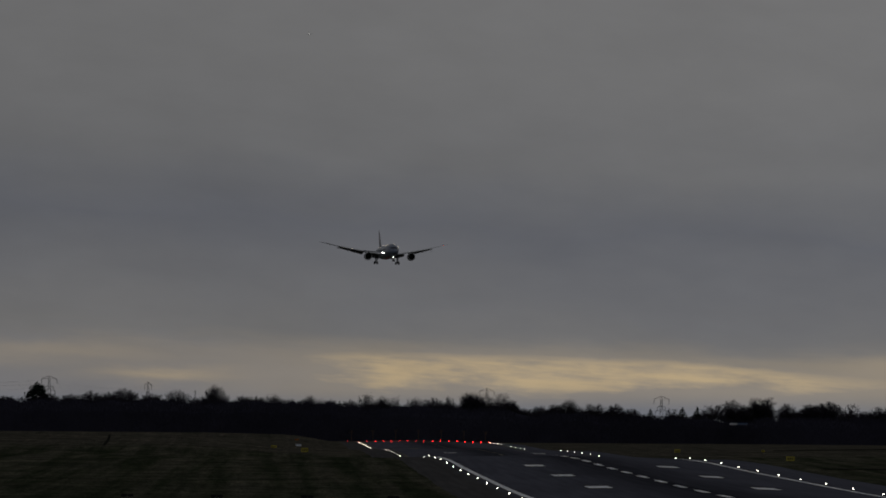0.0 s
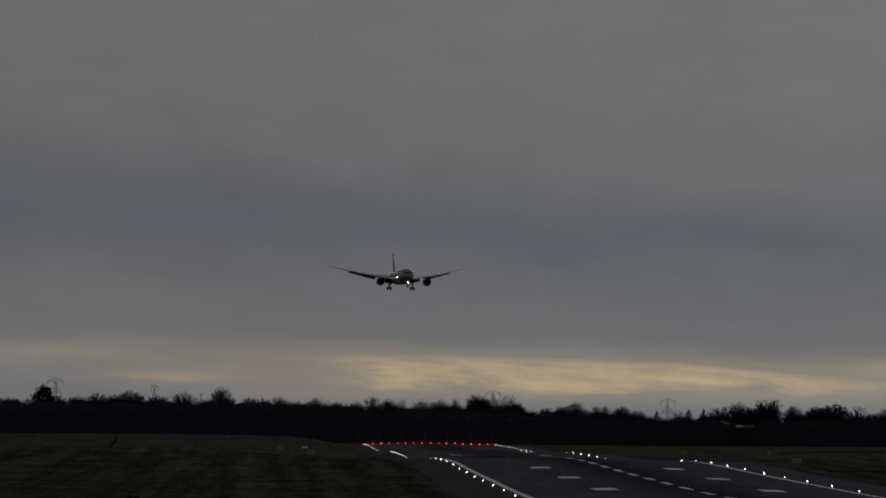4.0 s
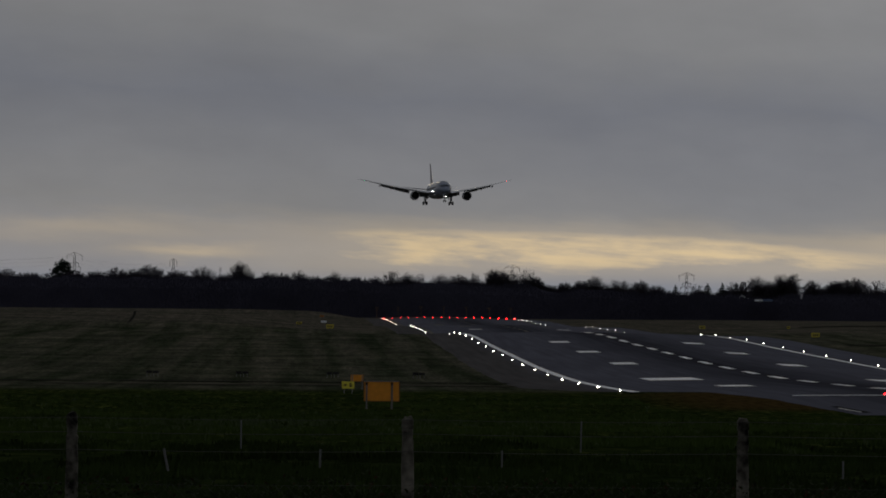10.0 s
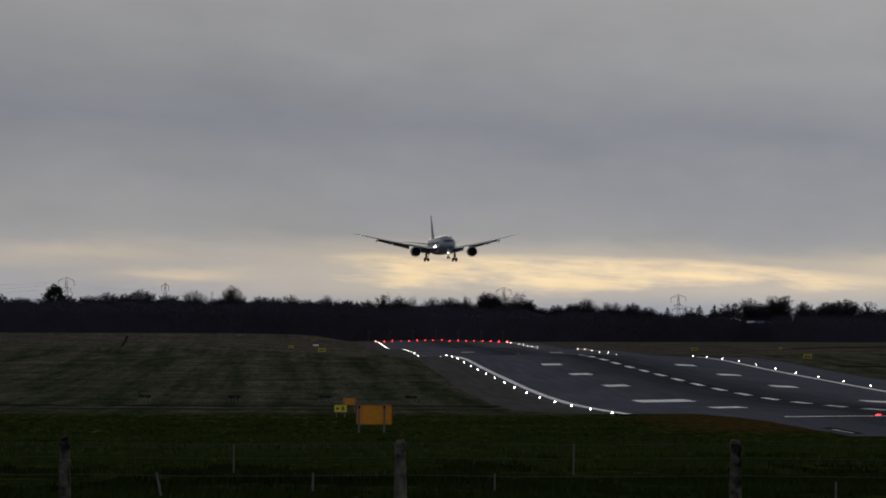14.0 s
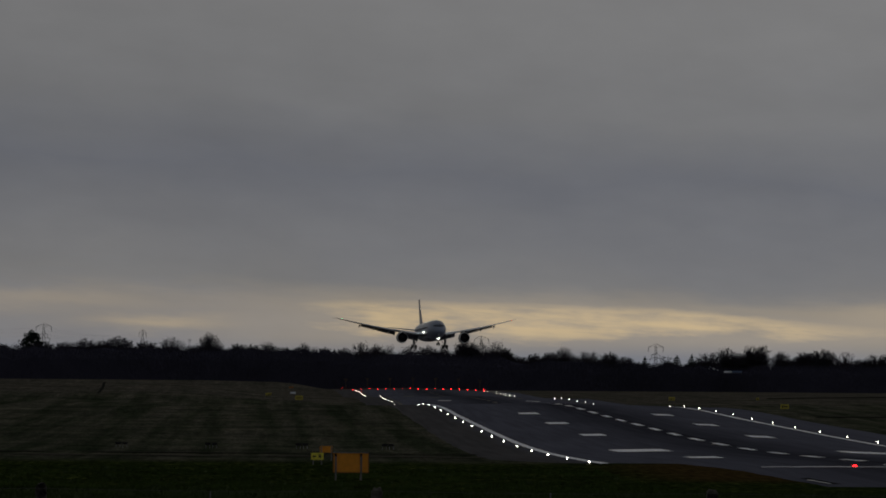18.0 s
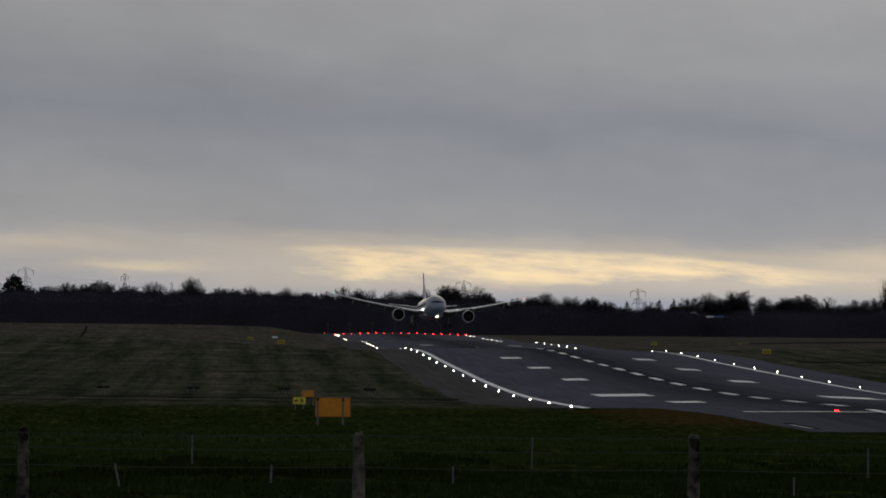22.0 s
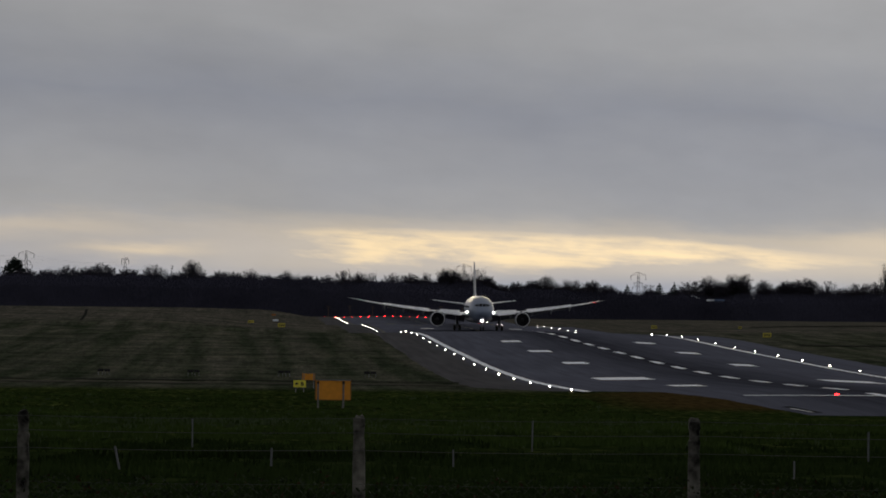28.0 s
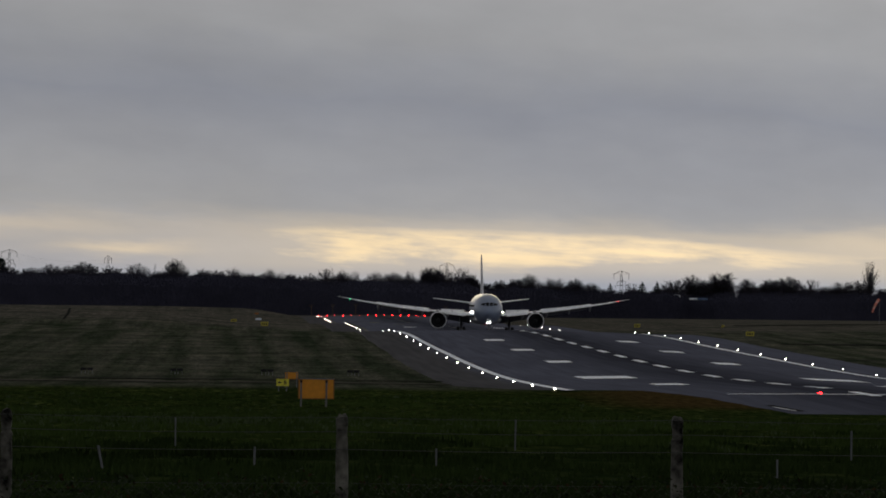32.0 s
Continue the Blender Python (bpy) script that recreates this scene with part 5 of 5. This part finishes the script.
def build_airliner():
    plane = thing("airliner", "pale grey twin-engined wide-body airliner with landing gear down", "airplane")
    # fuselage, nose towards -y, main wheels at the origin
    st = [(-26.3, .12, 4.30, .12), (-26.1, .52, 4.30, .5), (-25.6, .98, 4.33, .95), (-24.8, 1.48, 4.42, 1.45), (-23.6, 2.0, 4.6, 1.98), (-22.2, 2.40, 4.78, 2.42),
          (-20.4, 2.70, 4.93, 2.76), (-18.0, 2.86, 5.0, 2.96), (-15, 2.885, 5.02, 3.0), (10, 2.885, 5.02, 3.0), (15, 2.75, 5.2, 2.8), (20, 2.25, 5.65, 2.3),
          (24.5, 1.5, 6.2, 1.55), (28, .75, 6.6, .8), (30.2, .2, 6.8, .25)]
    bm = bmesh.new()
    loft(bm, [ell(*q) for q in st])
    part("fuselage", bm, M_SKIN, plane, "pale grey rounded fuselage", True)
    bm = bmesh.new()
    loft(bm, [[(w * math.cos(a), y, z + h * math.sin(a)) for a in [k * 6.28318 / 20 for k in range(20)]] for y, w, z, h in
              ((-12, 0.6, 2.6, 0.3), (-9.5, 2.5, 2.75, 0.9), (-5, 3.15, 2.85, 1.1), (3, 3.15, 2.85, 1.1), (7, 2.5, 2.9, 0.9), (10.5, 0.6, 2.9, 0.4))])
    part("belly_fairing", bm, M_BELLY, plane, smooth=True)
    # cockpit windows: panes lying on the nose
    fr = np.array([q[0] for q in st]), np.array([q[1] for q in st]), np.array([q[2] for q in st]), np.array([q[3] for q in st])

    def on_nose(x, z, out=0.03):
        """The point of the nose's skin seen at x and z from ahead."""
        lo, hi = -26.3, -15.0
        for _ in range(24):
            y = (lo + hi) / 2
            hw, zc, hh = (float(np.interp(y, fr[0], k)) for k in fr[1:])
            if (x / hw) ** 2 + ((z - zc) / hh) ** 2 > 1:
                lo = y
            else:
                hi = y
        return x, hi - out, z + out * 0.5
    for s in (-1, 1):
        # inner and outer pane: x, then lower and upper edge
        for xa, xb, la, lb, ua, ub in ((0.07, 0.72, 5.58, 5.60, 6.27, 6.24), (0.85, 1.66, 5.61, 5.72, 6.21, 5.98)):
            bm = bmesh.new()
            g = []
            for u in range(6):
                tu = u / 5
                x = xa + (xb - xa) * tu
                z0, z1 = la + (lb - la) * tu, ua + (ub - ua) * tu
                g.append([bm.verts.new(on_nose(s * x, z0 + (z1 - z0) * v / 4)) for v in range(5)])
            for u in range(5):
                for v in range(4):
                    bm.faces.new((g[u][v], g[u + 1][v], g[u + 1][v + 1], g[u][v + 1]))
            bmesh.ops.recalc_face_normals(bm, faces=bm.faces)
            part("cockpit_window", bm, M_GLASS, plane, "dark cockpit window")
        # cabin windows along the side
        for k in range(40):
            y = -17.5 + 0.75 * k
            bm = bmesh.new()
            box(bm, -0.02, 0.02, y - 0.14, y + 0.14, -0.23, 0.23)
            bmesh.ops.translate(bm, verts=bm.verts, vec=(s * 2.86, 0, 5.55))
            part("cabin_window", bm, M_GLASS, plane)
    # fin and tailplane
    bm = bmesh.new()
    rg = []
    for t in (0, .25, .5, .75, .93, 1.0):
        z = 7.3 + 8.7 * t
        le, ch = 17.5 + 8.6 * t + (0.5 if t == 1 else 0), 8.2 - 5.2 * t - (0.8 if t == 1 else 0)
        rg.append([(x, y, z) for x, y in [(0, le), (0.045 * ch, le + 0.3 * ch), (0.025 * ch, le + .7 * ch), (0, le + ch), (-0.025 * ch, le + .7 * ch), (-0.045 * ch, le + 0.3 * ch)]])
    loft(bm, rg)
    part("fin", bm, M_FIN, plane, "tall swept tail fin")
    for s in (-1, 1):
        bm = bmesh.new()
        rg = []
        for x in (0.8, 3, 6, 8.5, 9.6, 9.85):
            le = 20.3 + (x - 0.8) * 0.72 + (0.4 if x > 9.7 else 0)
            ch = float(np.interp(x, [0.8, 9.6, 9.85], [5.6, 2.0, 1.2]))
            rg.append([(s * p[0], p[1], p[2]) for p in wing_section(x, le, ch, 5.85 + 0.125 * (x - 0.8), 0.085)])
        loft(bm, rg)
        part("tailplane", bm, M_WINGSKIN, plane, smooth=True)
    wings = [build_wing(plane, s) for s in (-1, 1)]
    for s in (-1, 1):
        build_engine(plane, s)
    # main gear, each leg with a four-wheel bogie
    gears = []
    for s in (-1, 1):
        bm = bmesh.new()
        tube(bm, (0, 0, 0.7), (-s * 0.15, 0, 3.9), 0.22, 0.24, 12)
        tube(bm, (0, -0.75, 0.66), (0, 0.75, 0.66), 0.14, n=10)
        for y in (-0.74, 0.74):
            tube(bm, (-0.6, y, 0.66), (0.6, y, 0.66), 0.09, n=8)
        tube(bm, (0, -0.1, 1.3), (-s * 1.5, -0.5, 3.2), 0.09, n=8)
        tube(bm, (0, 0.1, 1.2), (0, 1.5, 3.3), 0.08, n=8)
        g = part("main_gear", bm, M_GEAR, plane, "steel main landing gear leg")
        g.matrix_basis = pose(s * 4.9, 0, 0)
        for x in (-0.60, 0.60):
            for y in (-0.74, 0.74):
                w = part("wheel", wheel_mesh(0.66, 0.50), M_TYRE, g, "black tyre", True)
                w.location = (x, y, 0.66)
        bm = bmesh.new()
        box(bm, s * 0.28, s * 0.34, -1.0, 1.0, 1.5, 3.3, 0.02)
        part("gear_door", bm, M_BELLY, g)
        gears.append((g, s))
    bm = bmesh.new()
    tube(bm, (0, 0, 0.5), (0, 0.15, 2.6), 0.13, 0.15, 12)
    tube(bm, (-0.36, 0, 0.5), (0.36, 0, 0.5), 0.07, n=8)
    tube(bm, (0, 0, 1.1), (0, 1.1, 2.5), 0.06, n=8)
    ng = part("nose_gear", bm, M_GEAR, plane, "steel nose landing gear leg")
    ng.matrix_basis = pose(0, -22.6, 0)
    for x in (-0.34, 0.34):
        w = part("wheel", wheel_mesh(0.5, 0.32), M_TYRE, ng, "black tyre", True)
        w.location = (x, 0, 0.5)
    for x in (-0.22, 0.22):
        bm = bmesh.new()
        bmesh.ops.create_uvsphere(bm, u_segments=12, v_segments=8, radius=0.098, matrix=Matrix.Translation((x, -0.25, 2.2)) @ Matrix.Diagonal((1, 0.5, 1, 1)))
        part("taxi_light", bm, M_LAND, ng, "bright lamp on the nose gear")
        bm = bmesh.new()
        box(bm, x * 2.2 - 0.03, x * 2.2 + 0.03, -0.9, 0.9, 1.5, 2.5, 0.02)
        part("gear_door", bm, M_BELLY, ng)
    bm = bmesh.new()
    bmesh.ops.create_uvsphere(bm, u_segments=10, v_segments=6, radius=0.09, matrix=Matrix.Translation((0, -4, 1.74)))
    part("beacon", bm, M_BEACON, plane, "red belly beacon")
    return plane, wings, gears, ng


def build_follower():
    """The next arrival, a speck far out on the approach."""
    ob = thing("distant_aircraft", "tiny far-off aircraft with a bright landing light", "airplane")
    bm = bmesh.new()
    loft(bm, [ell(y, w, 0.0, w, 10) for y, w in ((-2.0, 0.03), (-1.7, 0.16), (-1.0, 0.22), (1.0, 0.22), (2.0, 0.05))])
    part("fuselage", bm, M_BELLY, ob, smooth=True)
    for s in (-1, 1):
        bm = bmesh.new()
        loft(bm, [[(s * x, y0, z), (s * x, (y0 + y1) / 2, z + t), (s * x, y1, z), (s * x, (y0 + y1) / 2, z - t)] for x, y0, y1, z, t in
                  ((0.18, -0.6, 0.4, -0.08, 0.07), (2.1, 0.5, 0.75, 0.12, 0.025))])
        part("wing", bm, M_BELLY, ob)
    bm = bmesh.new()
    loft(bm, [[(0.02, y0, z), (0.0, y1, z), (-0.02, y0, z)] for y0, y1, z in ((1.3, 2.0, 0.1), (1.8, 2.2, 0.9))])
    part("fin", bm, M_BELLY, ob)
    bm = bmesh.new()
    bmesh.ops.create_uvsphere(bm, u_segments=8, v_segments=6, radius=0.16, matrix=Matrix.Translation((0, -2.0, -0.05)))
    part("landing_light", bm, M_SPECK, ob, "bright landing light")
    return ob


build_ground()
build_runway()
build_markings()
build_lamps()
build_boards()
build_slope_indicators()
build_approach_masts()
build_windsock()
build_far_buildings()
build_fence()
build_brambles()
build_grass()
build_trees()
build_pylons()
FOLLOWER = build_follower()
AIRLINER, WINGS, GEARS, NOSE_GEAR = build_airliner()


# ---- what moves ----
def motions():
    """The landing: approach with a crab angle, flare, touchdown, roll-out."""
    def body(x, y, z, pitch, crab, bank):
        return pose(x, y, z, 0, 0, crab) @ pose(0, 0, 0, 0, -bank, 0) @ pose(0, 0, 0, -pitch, 0, 0)
    walk(AIRLINER, [(t, body(x, y, z, p, c, b)) for t, x, y, z, p, c, b in [
        (0, 46.02, 4156.9, 77.65, 1.30, 7.10, -0.60), (1, 45.65, 4078.0, 73.97, 1.30, 7.00, -0.53), (2, 45.64, 4002.3, 70.24, 1.30, 6.90, -0.47),
        (3, 45.83, 3929.3, 66.53, 1.30, 6.80, -0.40), (4, 46.13, 3858.5, 62.88, 1.30, 6.75, -0.33), (5, 46.48, 3789.4, 59.31, 1.30, 6.70, -0.27),
        (6, 46.86, 3721.4, 55.81, 1.30, 6.60, -0.20), (7, 47.25, 3654.2, 52.36, 1.30, 6.40, -0.12), (8, 47.64, 3587.5, 48.95, 1.30, 6.10, -0.03),
        (9, 47.99, 3520.8, 45.54, 1.30, 5.80, 0.05), (10, 48.28, 3454.0, 42.11, 1.30, 5.50, 0.13), (11, 48.37, 3386.7, 38.65, 1.30, 5.80, 0.22),
        (12, 48.40, 3318.7, 35.14, 1.30, 6.00, 0.30), (13, 48.42, 3249.9, 31.59, 1.30, 5.90, 0.26), (14, 48.32, 3180.1, 28.01, 1.10, 6.00, 0.21),
        (15, 48.20, 3109.2, 24.42, 0.90, 5.85, 0.17), (16, 48.05, 3037.3, 20.87, 0.60, 5.70, 0.13), (17, 47.83, 2964.3, 17.42, 1.10, 5.70, 0.09),
        (18, 47.54, 2890.2, 14.06, 1.73, 6.00, 0.04), (19, 47.50, 2815.1, 10.64, 2.17, 5.40, 0.00), (20, 47.47, 2739.1, 7.57, 2.60, 5.00, -0.33),
        (21, 47.68, 2662.5, 5.43, 2.60, 3.95, -0.67), (22, 47.84, 2585.3, 3.87, 2.10, 3.60, -1.00), (23, 48.09, 2507.9, 2.51, 2.00, 3.40, -0.87),
        (24, 48.18, 2430.5, 1.65, 2.90, 3.54, -0.73), (25, 48.25, 2353.4, 1.00, 2.97, 3.67, -0.60), (26, 49.16, 2277.1, 0.40, 1.83, 2.45, -0.30),
        (27, 50.10, 2201.9, 0.15, 0.69, 0.88, 0.00), (28, 50.45, 2128.3, -0.04, 0.00, 0.90, 0.00), (29, 50.80, 2056.6, -0.30, 0.00, -1.20, 0.00),
        (30, 50.50, 1987.6, -0.39, 0.00, 0.05, 0.00), (31, 49.92, 1921.7, -0.06, 0.00, 0.33, 0.00), (32, 48.93, 1859.5, 0.33, 0.00, 0.40, 0.00)
    ]])
    for (wing, root, spoilers), s in zip(WINGS, (-1, 1)):
        walk(wing, [(t, Matrix.Translation(root) @ pose(0, 0, 0, 0, -s * a, 0)) for t, a in
                    ((0, 4.4), (17, 4.4), (19, 4.1), (21, 4.2), (22, 4.0), (23, 3.5), (24, 3.1), (25, 3.0), (26, 2.0), (27, 0.6), (28, -0.3), (29, 0.3), (30, -0.2), (31, -0.6), (32, -0.6))])
        for sp, o, hinge in spoilers:
            walk(sp, [(t, Matrix.Translation(o) @ Matrix.Rotation(radians(a), 4, hinge)) for t, a in ((0, 0), (25.4, 0), (26.4, 21), (32, 21))])
    for g, s in GEARS:
        walk(g, [(t, pose(s * 4.9, 0, z)) for t, z in ((0, -0.6), (24.9, -0.6), (26.0, -0.1), (26.8, 0), (32, 0))])
    walk(FOLLOWER, [(t, pose(x, 4850, z)) for t, x, z in ((0, 11.9, 209.7), (9, 13.3, 208.0), (17.5, 15.6, 203.6), (32, 19.5, 194.0))])
    walk(NOSE_GEAR, [(t, pose(0, -22.6, z)) for t, z in ((0, -0.3), (26.8, -0.3), (27.6, 0), (32, 0))])


motions()
